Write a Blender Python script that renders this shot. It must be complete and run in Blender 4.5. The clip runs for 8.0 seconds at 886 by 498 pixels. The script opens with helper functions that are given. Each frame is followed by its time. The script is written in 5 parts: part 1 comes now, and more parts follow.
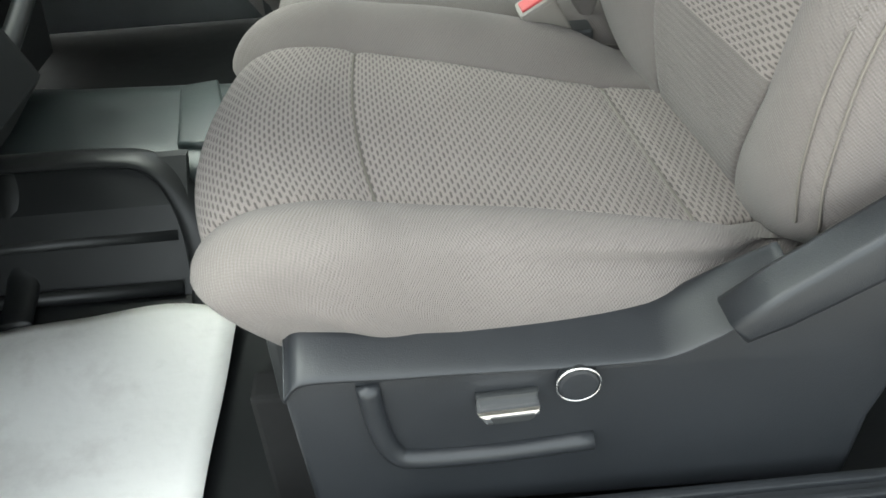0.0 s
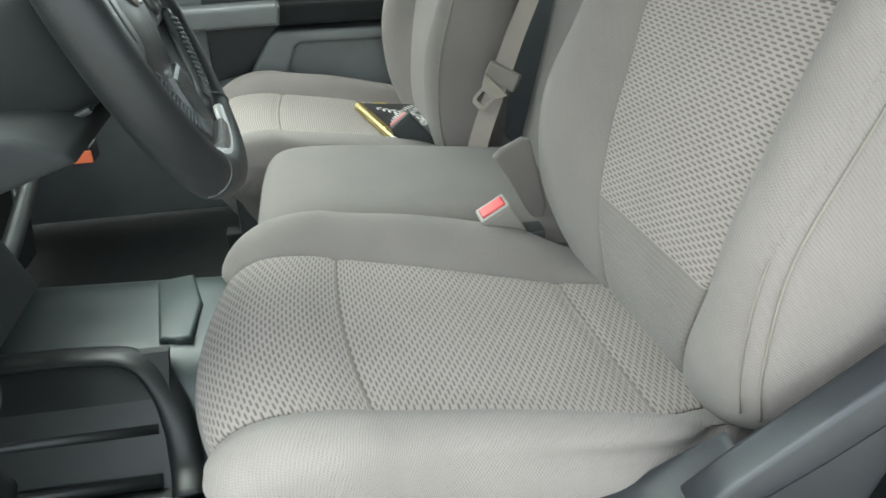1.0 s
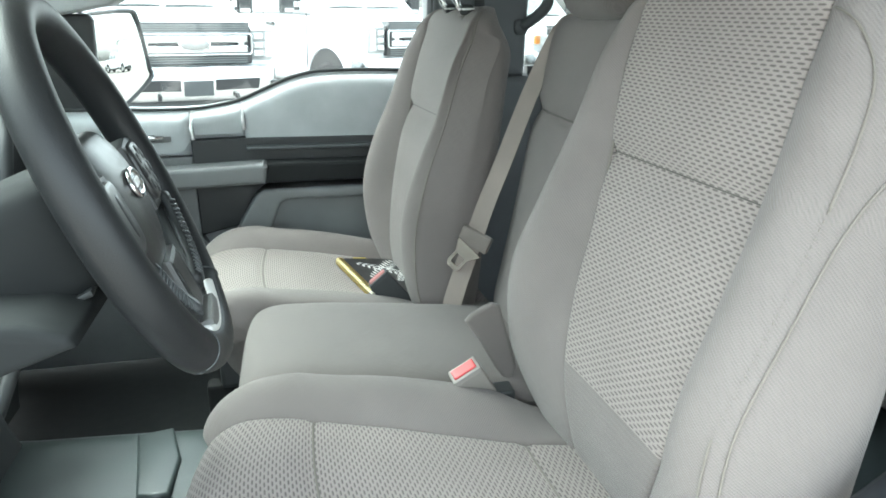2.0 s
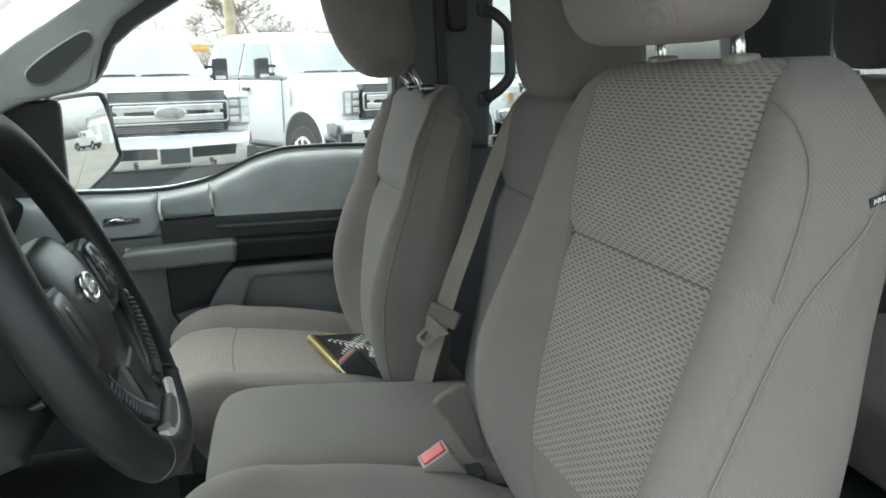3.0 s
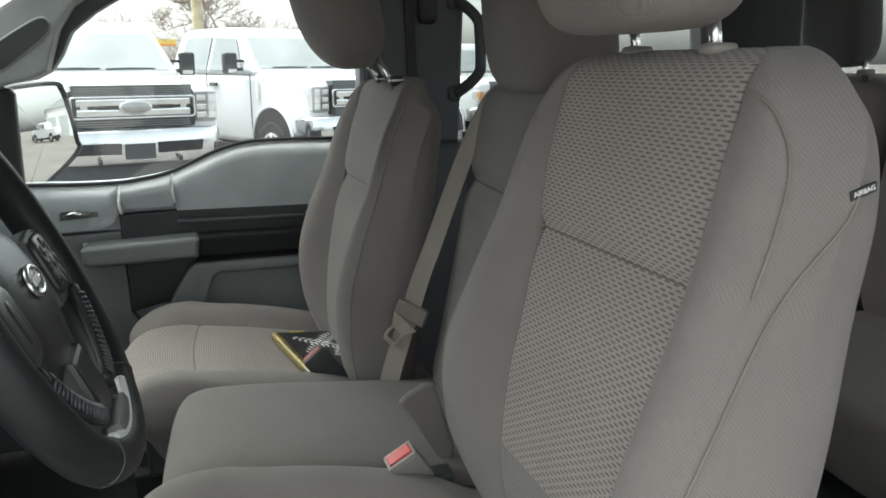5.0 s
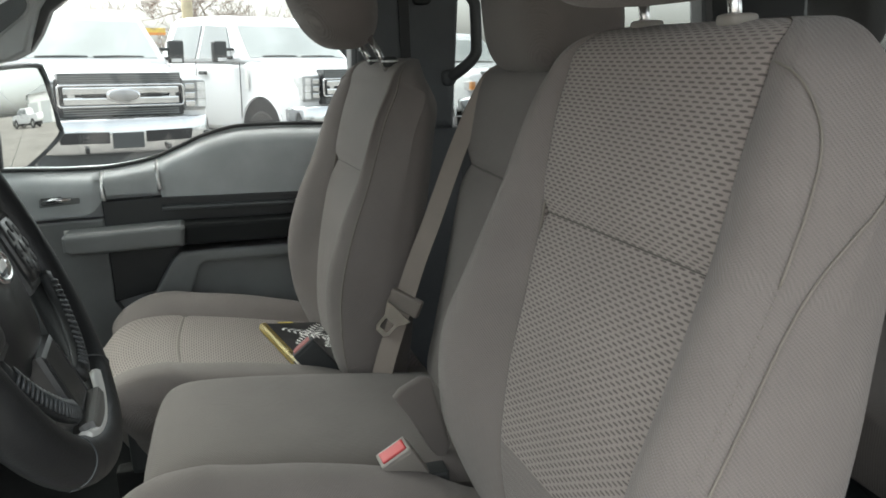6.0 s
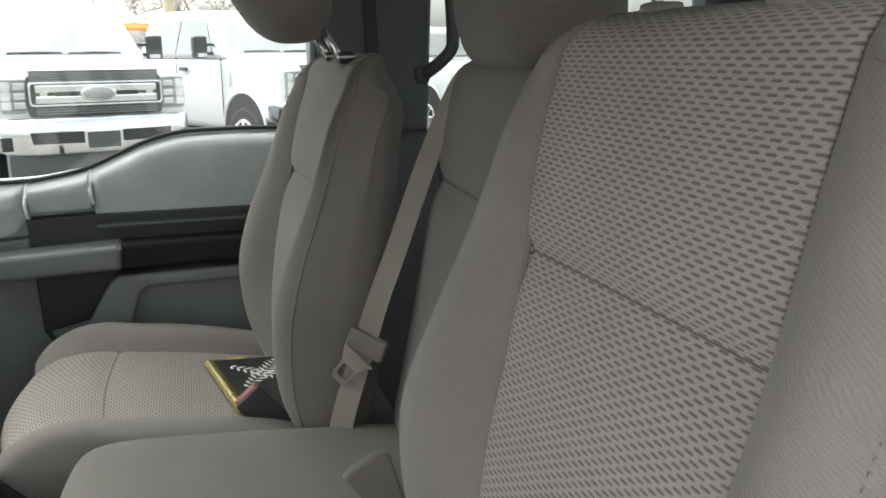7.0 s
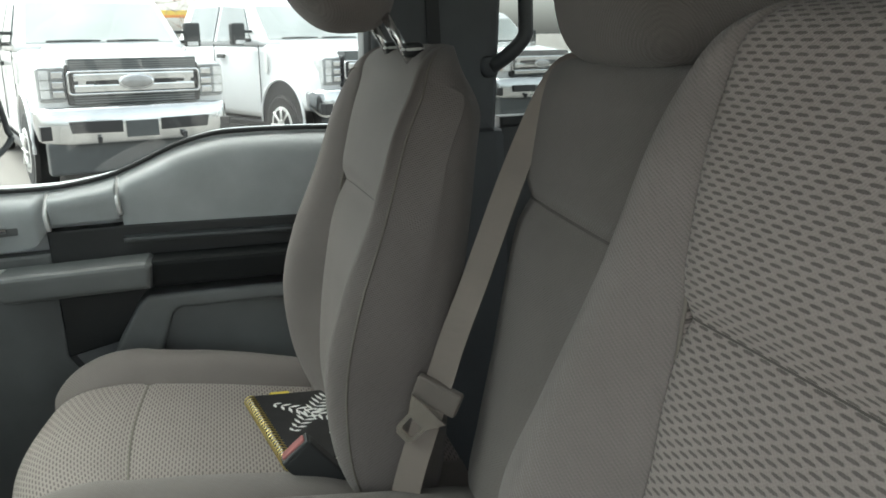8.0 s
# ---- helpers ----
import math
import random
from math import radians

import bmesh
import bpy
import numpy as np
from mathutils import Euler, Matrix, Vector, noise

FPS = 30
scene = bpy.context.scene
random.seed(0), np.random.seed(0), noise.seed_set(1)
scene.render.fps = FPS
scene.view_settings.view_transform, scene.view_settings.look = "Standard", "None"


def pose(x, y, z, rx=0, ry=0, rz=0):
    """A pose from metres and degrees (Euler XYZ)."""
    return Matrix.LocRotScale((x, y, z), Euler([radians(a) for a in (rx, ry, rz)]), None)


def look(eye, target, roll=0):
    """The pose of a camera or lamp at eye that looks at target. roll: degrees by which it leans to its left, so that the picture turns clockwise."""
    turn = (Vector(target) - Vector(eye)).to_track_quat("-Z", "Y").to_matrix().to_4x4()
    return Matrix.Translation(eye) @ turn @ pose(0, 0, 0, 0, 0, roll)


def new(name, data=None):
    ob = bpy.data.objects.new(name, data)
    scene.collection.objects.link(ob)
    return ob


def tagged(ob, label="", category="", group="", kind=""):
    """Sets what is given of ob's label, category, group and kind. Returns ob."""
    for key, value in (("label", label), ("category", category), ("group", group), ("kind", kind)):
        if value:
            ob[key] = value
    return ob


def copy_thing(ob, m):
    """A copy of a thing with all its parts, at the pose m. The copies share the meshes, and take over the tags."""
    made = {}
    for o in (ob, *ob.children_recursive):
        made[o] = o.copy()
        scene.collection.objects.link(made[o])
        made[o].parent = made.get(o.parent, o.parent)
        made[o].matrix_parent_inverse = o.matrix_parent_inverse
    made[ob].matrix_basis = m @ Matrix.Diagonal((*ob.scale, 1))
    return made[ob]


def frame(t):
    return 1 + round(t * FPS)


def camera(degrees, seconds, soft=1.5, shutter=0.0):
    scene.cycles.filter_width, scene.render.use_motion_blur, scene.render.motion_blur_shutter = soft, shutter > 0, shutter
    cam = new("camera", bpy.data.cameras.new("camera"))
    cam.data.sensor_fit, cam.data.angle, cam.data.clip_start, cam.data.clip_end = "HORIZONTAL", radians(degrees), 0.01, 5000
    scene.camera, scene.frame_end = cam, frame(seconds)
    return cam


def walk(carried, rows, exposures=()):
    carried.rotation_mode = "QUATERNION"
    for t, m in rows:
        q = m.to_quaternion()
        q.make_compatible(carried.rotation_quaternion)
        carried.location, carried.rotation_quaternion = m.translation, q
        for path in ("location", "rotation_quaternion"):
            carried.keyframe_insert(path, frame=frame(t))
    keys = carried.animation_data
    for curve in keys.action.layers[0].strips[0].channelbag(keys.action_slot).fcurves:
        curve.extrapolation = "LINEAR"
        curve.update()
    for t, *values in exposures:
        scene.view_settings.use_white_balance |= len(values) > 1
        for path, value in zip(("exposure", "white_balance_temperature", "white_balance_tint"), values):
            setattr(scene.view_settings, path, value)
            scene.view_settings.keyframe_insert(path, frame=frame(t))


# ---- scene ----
cam = camera(56.5, 8.0, 1.7)
LEVEL = pose(0, 0, 0, 0, -2.6, 0)
PATH = [
    (0, (0.053, -1.152, 1.534), (0.112, 0.456, 0.346), -3.8),
    (0.5, (0.037, -1.178, 1.589), (0.135, 0.504, 0.511), -4.8),
    (1, (0.012, -1.202, 1.624), (0.247, 0.582, 0.751), -2.8),
    (1.5, (-0.009, -1.221, 1.655), (0.295, 0.626, 0.95), -1.0),
    (2, (0.016, -1.252, 1.693), (0.327, 0.636, 1.114), -1.8),
    (3.3, (0.047, -1.247, 1.734), (0.429, 0.665, 1.286), -3.8),
    (3.5, (0.046, -1.245, 1.733), (0.436, 0.664, 1.281), -3.9),
    (4, (0.046, -1.245, 1.732), (0.457, 0.662, 1.288), -3.2),
    (4.5, (0.047, -1.24, 1.725), (0.473, 0.663, 1.28), -3.0),
    (5, (0.055, -1.218, 1.719), (0.492, 0.679, 1.259), -2.6),
    (6.5, (0.067, -1.081, 1.695), (0.536, 0.801, 1.207), -2.5),
    (7, (0.15, -0.94, 1.696), (0.629, 0.937, 1.2), -2.7),
    (7.5, (0.18, -0.796, 1.7), (0.567, 1.1, 1.197), -2.5),
    (8, (0.144, -0.714, 1.703), (0.537, 1.175, 1.178), -3.1),
]
walk(cam, [(t, LEVEL @ look(eye, target, roll)) for t, eye, target, roll in PATH],
     exposures=[(0, 3.05, 6500, 1), (0.5, 3.14, 6500, 0), (1.0, 3.35, 6300, -2), (1.5, 3.57, 6100, -3), (2.0, 3.63, 6050, -3), (2.3, 3.5, 6150, -3), (3.2, 2.35, 6250, -1), (4.0, 2.3, 6300, 0), (6.5, 2.3, 6600, 5), (7.0, 2.5, 6600, 4), (7.5, 2.45, 6550, 2), (8.0, 2.35, 6500, 1)])
# ---- place ----
# The cab is built in its own level frame (x to the tail, y to the passenger's side, z up); LEVEL gives it its nose-down rake.

# world and sun: a bright overcast day
world = bpy.data.worlds.new("sky")
scene.world = world
world.use_nodes = True
wn = world.node_tree.nodes
wl = world.node_tree.links
sky = wn.new("ShaderNodeTexSky")
sky.sky_type = "NISHITA"
sky.sun_disc = False
sky.sun_elevation, sky.sun_rotation = radians(58), radians(305)
sky.air_density, sky.dust_density, sky.ozone_density = 1.0, 4.0, 1.0
pale = wn.new("ShaderNodeHueSaturation")
pale.inputs["Saturation"].default_value = 0.22
wl.new(sky.outputs[0], pale.inputs["Color"])
wl.new(pale.outputs[0], wn["Background"].inputs[0])
wn["Background"].inputs[1].default_value = 0.15
sun = new("sun", bpy.data.lights.new("sun", "SUN"))
sun.data.energy, sun.data.angle, sun.data.color = 0.55, radians(80), (1.0, 0.97, 0.93)
sun.matrix_world = look((0, 0, 20), (5.1, -3.6, 10.0))

# ---- materials ----


class Nodes:
    """Short hand for a node material."""

    def __init__(self, name):
        self.mat = bpy.data.materials.new(name)
        self.mat.use_nodes = True
        self.tree = self.mat.node_tree
        self.bsdf = self.tree.nodes["Principled BSDF"]

    def add(self, kind, *feeds, **sets):
        n = self.tree.nodes.new(kind)
        for key, value in sets.items():
            if key == "operation":
                n.operation = value
            elif key == "blend":
                n.blend_type = value
            elif key == "kind":
                n.noise_dimensions = value
        for i, f in enumerate(feeds):
            if f is None:
                continue
            if isinstance(f, (int, float, tuple)):
                n.inputs[i].default_value = f
            else:
                self.tree.links.new(f, n.inputs[i])
        return n

    def math(self, op, a, b=0.0, c=0.0):
        return self.add("ShaderNodeMath", a, b, c, operation=op).outputs[0]

    def coords(self, which="Object"):
        return self.add("ShaderNodeTexCoord").outputs[which]

    def noise(self, vec, scale, detail=4.0, rough=0.55):
        n = self.add("ShaderNodeTexNoise", vec)
        n.inputs["Scale"].default_value, n.inputs["Detail"].default_value, n.inputs["Roughness"].default_value = scale, detail, rough
        return n.outputs["Fac"]

    def ramp(self, fac, stops):
        r = self.add("ShaderNodeValToRGB", fac)
        while len(r.color_ramp.elements) < len(stops):
            r.color_ramp.elements.new(0.5)
        for e, (p, c) in zip(r.color_ramp.elements, stops):
            e.position, e.color = p, (*c, 1)
        return r.outputs[0]

    def mix(self, fac, a, b):
        m = self.tree.nodes.new("ShaderNodeMix")
        m.data_type = "RGBA"
        for sock, f in ((m.inputs[0], fac), (m.inputs[6], a), (m.inputs[7], b)):
            if isinstance(f, (int, float)):
                sock.default_value = f
            elif isinstance(f, tuple):
                sock.default_value = (*f, 1) if len(f) == 3 else f
            else:
                self.tree.links.new(f, sock)
        return m.outputs[2]

    def bump(self, height, strength=0.3, distance=0.001, after=None):
        b = self.tree.nodes.new("ShaderNodeBump")
        b.inputs["Strength"].default_value, b.inputs["Distance"].default_value = strength, distance
        self.tree.links.new(height, b.inputs["Height"])
        if after is not None:
            self.tree.links.new(after, b.inputs["Normal"])
        return b.outputs[0]

    def out(self, color=None, rough=None, normal=None, metal=0.0, **sets):
        for key, f in (("Base Color", color), ("Roughness", rough), ("Normal", normal), ("Metallic", metal)):
            if f is None:
                continue
            if isinstance(f, (int, float)):
                self.bsdf.inputs[key].default_value = f
            elif isinstance(f, tuple):
                self.bsdf.inputs[key].default_value = (*f, 1)
            else:
                self.tree.links.new(f, self.bsdf.inputs[key])
        for key, value in sets.items():
            self.bsdf.inputs[key.replace("_", " ")].default_value = value
        return self.mat


def plain(name, color, rough=0.5, metal=0.0, vary=0.12, scale=9.0, grain=0.0, grain_scale=900.0, **sets):
    """A surface with slow stains and, where grain is given, a fine moulded relief."""
    n = Nodes(name)
    c = n.coords()
    slow = n.noise(c, scale, 5.0)
    lo = tuple(v * (1 - vary) for v in color)
    hi = tuple(min(1.0, v * (1 + vary)) for v in color)
    col = n.ramp(slow, [(0.3, lo), (0.7, hi)])
    r = n.math("MULTIPLY_ADD", n.noise(c, scale * 4, 3.0), 0.16, rough - 0.08)
    nor = n.bump(n.noise(c, grain_scale, 2.0), grain, 0.0006) if grain else None
    return n.out(col, r, nor, metal, **sets)


def cloth(name, color, pattern=""):
    """Seat cloth. UV is in metres: u across the seat, v along it."""
    n = Nodes(name)
    uv = n.coords("UV")
    xyz = n.add("ShaderNodeSeparateXYZ", uv)
    u, v = xyz.outputs[0], xyz.outputs[1]
    lo = tuple(c * 0.88 for c in color)
    hi = tuple(c * 1.1 for c in color)
    col = n.ramp(n.noise(n.coords(), 7.0, 6.0), [(0.3, lo), (0.7, hi)])
    # fine knit
    a = n.math("SINE", n.math("MULTIPLY", u, 1750.0))
    b = n.math("SINE", n.math("MULTIPLY_ADD", v, 2100.0, n.math("MULTIPLY", n.math("SINE", n.math("MULTIPLY", u, 875.0)), 1.0)))
    knit = n.math("MULTIPLY", a, b)
    height = n.math("MULTIPLY_ADD", knit, 0.5, 0.5)
    col = n.mix(n.math("MULTIPLY", height, 0.38), col, tuple(c * 0.58 for c in color))
    col = n.mix(n.math("MULTIPLY", n.noise(n.coords(), 330.0, 3.0, 0.7), 0.30), col, tuple(c * 0.72 for c in color))
    nor = n.bump(height, 0.45, 0.0008)
    if pattern == "dash":
        row = n.math("DIVIDE", v, 0.0046)
        fv = n.math("ABSOLUTE", n.math("SUBTRACT", n.math("FRACT", row), 0.5))
        odd = n.math("MULTIPLY", n.math("MODULO", n.math("ABSOLUTE", n.math("FLOOR", row)), 2.0), 0.5)
        fu = n.math("ABSOLUTE", n.math("SUBTRACT", n.math("FRACT", n.math("ADD", n.math("DIVIDE", u, 0.0162), odd)), 0.5))
        eu = n.math("POWER", n.math("DIVIDE", fu, 0.385), 3.0)
        ev = n.math("POWER", n.math("DIVIDE", n.math("ADD", fv, n.math("MULTIPLY", n.math("SUBTRACT", n.noise(n.coords(), 420.0, 2.0), 0.5), 0.16)), 0.30), 2.0)
        slot = n.math("MINIMUM", 1.0, n.math("MAXIMUM", 0.0, n.math("MULTIPLY", n.math("SUBTRACT", 1.0, n.math("ADD", eu, ev)), 1.7)))
        slot = n.math("MULTIPLY", slot, n.math("MULTIPLY_ADD", n.noise(n.coords(), 60.0, 2.0), 0.5, 0.72))
        col = n.mix(n.math("MINIMUM", slot, 1.0), n.mix(0.35, col, tuple(min(1, c * 1.35) for c in color)), tuple(c * 0.46 for c in color))
        nor = n.bump(n.math("SUBTRACT", 1.0, slot), 0.55, 0.0018, nor)
    if not pattern:
        twill = n.math("SINE", n.math("MULTIPLY_ADD", u, 1150.0, n.math("MULTIPLY", v, 1750.0)))
        col = n.mix(n.math("MULTIPLY_ADD", twill, 0.13, 0.13), col, tuple(c * 0.55 for c in color))
        nor = n.bump(twill, 0.25, 0.0008, nor)
    if pattern == "ribs":
        rib = n.math("SINE", n.math("MULTIPLY", v, 900.0))
        col = n.mix(n.math("MULTIPLY_ADD", rib, 0.08, 0.10), col, tuple(c * 0.5 for c in color))
        nor = n.bump(rib, 0.3, 0.001, nor)
    m = n.out(col, 0.92, nor)
    n.bsdf.inputs["Sheen Weight"].default_value = 0.12
    n.bsdf.inputs["Sheen Roughness"].default_value = 0.5
    n.bsdf.inputs["Specular IOR Level"].default_value = 0.2
    return m


WARM = (0.206, 0.184, 0.172)
M_CLOTH = cloth("cloth_plain", WARM)
M_DASH = cloth("cloth_slotted", (0.262, 0.230, 0.214), "dash")
M_RIBS = cloth("cloth_ribbed", WARM, "ribs")
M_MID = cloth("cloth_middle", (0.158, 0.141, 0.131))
M_DARKCLOTH = cloth("cloth_dark", (0.10, 0.10, 0.10))
M_PIPE = plain("piping", (0.16, 0.145, 0.125), 0.8)
# dark tone that puts the groove's shadow into the cross seams
M_SEAM_SHADE = plain("seam_shade", (0.085, 0.078, 0.07), 0.85)
M_TONGUE = plain("tongue_plate", (0.76, 0.73, 0.68), 0.22, 1.0, vary=0.08)
M_ARM = plain("armrest_grey", (0.15, 0.157, 0.158), 0.42, grain=0.35)
M_TRIM = plain("trim_grey", (0.42, 0.447, 0.455), 0.38, grain=0.35)
M_PADG = plain("hub_grey", (0.020, 0.021, 0.022), 0.32, grain=0.3)
M_TRIMD = plain("trim_dark", (0.058, 0.063, 0.066), 0.42, grain=0.3)
M_BLACK = plain("trim_black", (0.022, 0.024, 0.025), 0.5, grain=0.25)
M_DASHLOW = plain("dash_lower", (0.013, 0.0145, 0.015), 0.78, grain=0.25, Specular_IOR_Level=0.25)
M_DULL = plain("dull_black", (0.008, 0.008, 0.008), 0.95)
M_SIDE = plain("seat_shield", (0.017, 0.019, 0.022), 0.42, grain=0.35)
M_POST = plain("post_trim", (0.085, 0.092, 0.098), 0.48, grain=0.3)
M_PILLAR = plain("pillar_trim", (0.39, 0.402, 0.402), 0.62, grain=0.3)
M_HEAD = plain("headliner", (0.40, 0.40, 0.385), 0.95, grain=0.4)
M_LEATHER = plain("wheel_leather", (0.013, 0.014, 0.015), 0.44, grain=0.45, grain_scale=600, Specular_IOR_Level=0.32)
M_CHROME = plain("chrome", (0.82, 0.82, 0.82), 0.14, 1.0, vary=0.04)
M_SATIN = plain("satin_silver", (0.70, 0.70, 0.68), 0.38, 0.2, vary=0.05)
M_DIM = plain("dim_satin", (0.17, 0.17, 0.165), 0.42, 0.3, vary=0.08)
M_STEEL = plain("steel", (0.74, 0.74, 0.74), 0.24, 1.0, vary=0.08)
M_BRASS = plain("brass_wire", (0.72, 0.58, 0.25), 0.3, 1.0)
M_VINYL = plain("floor_vinyl", (0.04, 0.05, 0.05), 0.36, vary=0.2, grain=0.4, grain_scale=350)
M_RUBBER = plain("mat_rubber", (0.011, 0.012, 0.0125), 0.44, vary=0.25, grain=0.3)
M_GRIP = plain("tongue_grip", (0.185, 0.160, 0.142), 0.5)
M_STRIP = plain("bright_strip", (0.90, 0.90, 0.89), 0.30, 0.45, vary=0.03)
# duller, pinker, mottled red for the black buckle's button
M_ROSE = plain("rose_button", (0.30, 0.105, 0.10), 0.45, vary=0.2, scale=60)
M_WEB = plain("webbing", (0.205, 0.172, 0.150), 0.7, grain=0.5, grain_scale=1200)
M_RED = plain("red_button", (0.47, 0.030, 0.036), 0.35, vary=0.06)
M_ORANGE = plain("orange_tag", (0.75, 0.17, 0.07), 0.6)
M_WHITE = plain("white_print", (0.78, 0.78, 0.76), 0.6)
M_GREYP = plain("buckle_grey", (0.25, 0.23, 0.208), 0.5)
M_YELLOW = plain("yellow_ribbon", (0.62, 0.47, 0.06), 0.6)
M_BOOK = plain("notebook_cover", (0.012, 0.012, 0.013), 0.45)
M_PAGE = plain("paper_edge", (0.75, 0.72, 0.62), 0.8)


def make_paper():
    n = Nodes("floor_paper")
    c = n.coords()
    dirt = n.ramp(n.noise(c, 9.0, 6.0, 0.65), [(0.30, (0.72, 0.70, 0.67)), (0.5, (0.84, 0.83, 0.80))])
    fibre = n.bump(n.noise(c, 160.0, 4.0), 0.25, 0.001, n.bump(n.noise(c, 12.0, 3.0), 0.4, 0.01))
    return n.out(dirt, 0.85, fibre)


M_PAPER = make_paper()

def tinted(name, tint):
    n = Nodes(name)
    n.tree.nodes.remove(n.bsdf)
    clear = n.add("ShaderNodeBsdfTransparent", tint)
    gloss = n.add("ShaderNodeBsdfGlossy", (1, 1, 1, 1), 0.02)
    fres = n.add("ShaderNodeFresnel", 1.45)
    mix = n.add("ShaderNodeMixShader", fres.outputs[0], clear.outputs[0], gloss.outputs[0])
    n.tree.links.new(mix.outputs[0], n.tree.nodes["Material Output"].inputs[0])
    return n.mat


M_TINT = tinted("windscreen_glass", (0.70, 0.725, 0.715, 1))
M_PANE = tinted("door_glass", (0.87, 0.888, 0.886, 1))
M_PRIVACY = tinted("privacy_glass", (0.64, 0.66, 0.655, 1))

# ---- mesh helpers ----
INSIDE = []


def obj(name, verts, faces, mat, parent=None, label="", smooth=True, uvs=None, mats=None, pick=None, normals=None):
    me = bpy.data.meshes.new(name)
    me.from_pydata([tuple(v) for v in verts], [], faces)
    for m in (mats or [mat]):
        me.materials.append(m)
    if smooth:
        me.shade_smooth()
    if pick is not None:
        me.polygons.foreach_set("material_index", pick)
    if uvs is not None:
        lay = me.uv_layers.new(name="metres")
        flat = np.array([uvs[k] for f in faces for k in f], dtype=np.float32).ravel()
        lay.data.foreach_set("uv", flat)
    me.update()
    if normals is not None:
        me.normals_split_custom_set_from_vertices([tuple(q) for q in normals])
    ob = new(name, me)
    if parent is not None:
        ob.parent = parent
    if label:
        tagged(ob, label)
    return ob


def part(name, bm, material, parent, label="", smooth=False):
    me = bpy.data.meshes.new(name)
    bmesh.ops.recalc_face_normals(bm, faces=bm.faces)
    bm.to_mesh(me)
    bm.free()
    me.materials.append(material)
    if smooth:
        me.shade_smooth()
    ob = new(name, me)
    if parent is not None:
        ob.parent = parent
    if label:
        tagged(ob, label)
    return ob


def thing(name, label, category, group="", kind="", inside=True):
    e = new(name)
    e.empty_display_size = 0.1
    tagged(e, label, category, group, kind)
    if inside:
        INSIDE.append(e)
    return e


def single(ob, label, category, group="", kind="", inside=True):
    tagged(ob, label, category, group, kind)
    if inside:
        INSIDE.append(ob)
    return ob


def box(x0, x1, y0, y1, z0, z1, bevel=0.0, seg=2):
    bm = bmesh.new()
    bmesh.ops.create_cube(bm, size=1.0)
    for v in bm.verts:
        v.co = Vector(((x0 + x1) / 2 + v.co.x * (x1 - x0), (y0 + y1) / 2 + v.co.y * (y1 - y0), (z0 + z1) / 2 + v.co.z * (z1 - z0)))
    if bevel:
        bmesh.ops.bevel(bm, geom=bm.edges[:], offset=bevel, segments=seg, profile=0.6, affect="EDGES")
    return bm


def prism(outline, a0, a1, plane="xz", bevel=0.0, seg=2, holes=None):
    """An outline in the xz, yz or xy plane made solid from a0 to a1 along the third axis."""
    def put(p, a):
        return {"xz": (p[0], a, p[1]), "yz": (a, p[0], p[1]), "xy": (p[0], p[1], a)}[plane]
    bm = bmesh.new()
    lo = [bm.verts.new(put(p, a0)) for p in outline]
    hi = [bm.verts.new(put(p, a1)) for p in outline]
    n = len(outline)
    bm.faces.new(lo)
    bm.faces.new(hi[::-1])
    for i in range(n):
        bm.faces.new((lo[i], hi[i], hi[(i + 1) % n], lo[(i + 1) % n]))
    bmesh.ops.recalc_face_normals(bm, faces=bm.faces)
    if bevel:
        caps = [e for e in bm.edges if (e.verts[0] in lo) == (e.verts[1] in lo)]
        bmesh.ops.bevel(bm, geom=caps, offset=bevel, segments=seg, profile=0.6, affect="EDGES", clamp_overlap=True)
    return bm


def spline(pts, n, closed=False):
    """Catmull-Rom through pts: n samples from first to last."""
    p = np.array(pts, float)
    k = len(p)
    out = []
    for s in np.linspace(0, k if closed else k - 1, n, endpoint=not closed):
        i = min(int(s), (k - 1) if closed else (k - 2))
        f = s - i
        if closed:
            a, b, c, d = p[(i - 1) % k], p[i % k], p[(i + 1) % k], p[(i + 2) % k]
        else:
            b, c = p[i], p[i + 1]
            a = p[i - 1] if i else 2 * b - c
            d = p[i + 2] if i + 2 < k else 2 * c - b
        out.append(0.5 * (2 * b + (c - a) * f + (2 * a - 5 * b + 4 * c - d) * f * f + (3 * b - a - 3 * c + d) * f ** 3))
    return np.array(out)


def tube(path, r, closed=False, k=8, flat=1.0, up=(0, 0, 1)):
    """A round bar along points: verts, faces."""
    p = np.array(path, float)
    n = len(p)
    vs, fs = [], []
    ref = np.array(up, float)
    for i in range(n):
        t = p[(i + 1) % n] - p[i - 1] if closed else p[min(i + 1, n - 1)] - p[max(i - 1, 0)]
        t = t / (np.linalg.norm(t) + 1e-9)
        a = np.cross(t, ref)
        if np.linalg.norm(a) < 1e-3:
            a = np.cross(t, (1, 0.1, 0))
        a /= np.linalg.norm(a)
        b = np.cross(t, a)
        ri = r[i] if isinstance(r, (list, np.ndarray)) else r
        for j in range(k):
            w = 2 * math.pi * j / k
            vs.append(p[i] + ri * (math.cos(w) * a + flat * math.sin(w) * b))
    m = n if closed else n - 1
    for i in range(m):
        for j in range(k):
            fs.append((i * k + j, i * k + (j + 1) % k, ((i + 1) % n) * k + (j + 1) % k, ((i + 1) % n) * k + j))
    if not closed:
        fs.append(tuple(range(k))[::-1])
        fs.append(tuple((n - 1) * k + j for j in range(k)))
    return vs, fs


def bar(name, path, r, mat, parent, label="", closed=False, k=8, flat=1.0, up=(0, 0, 1)):
    vs, fs = tube(path, r, closed, k, flat, up)
    return obj(name, vs, fs, mat, parent, label)


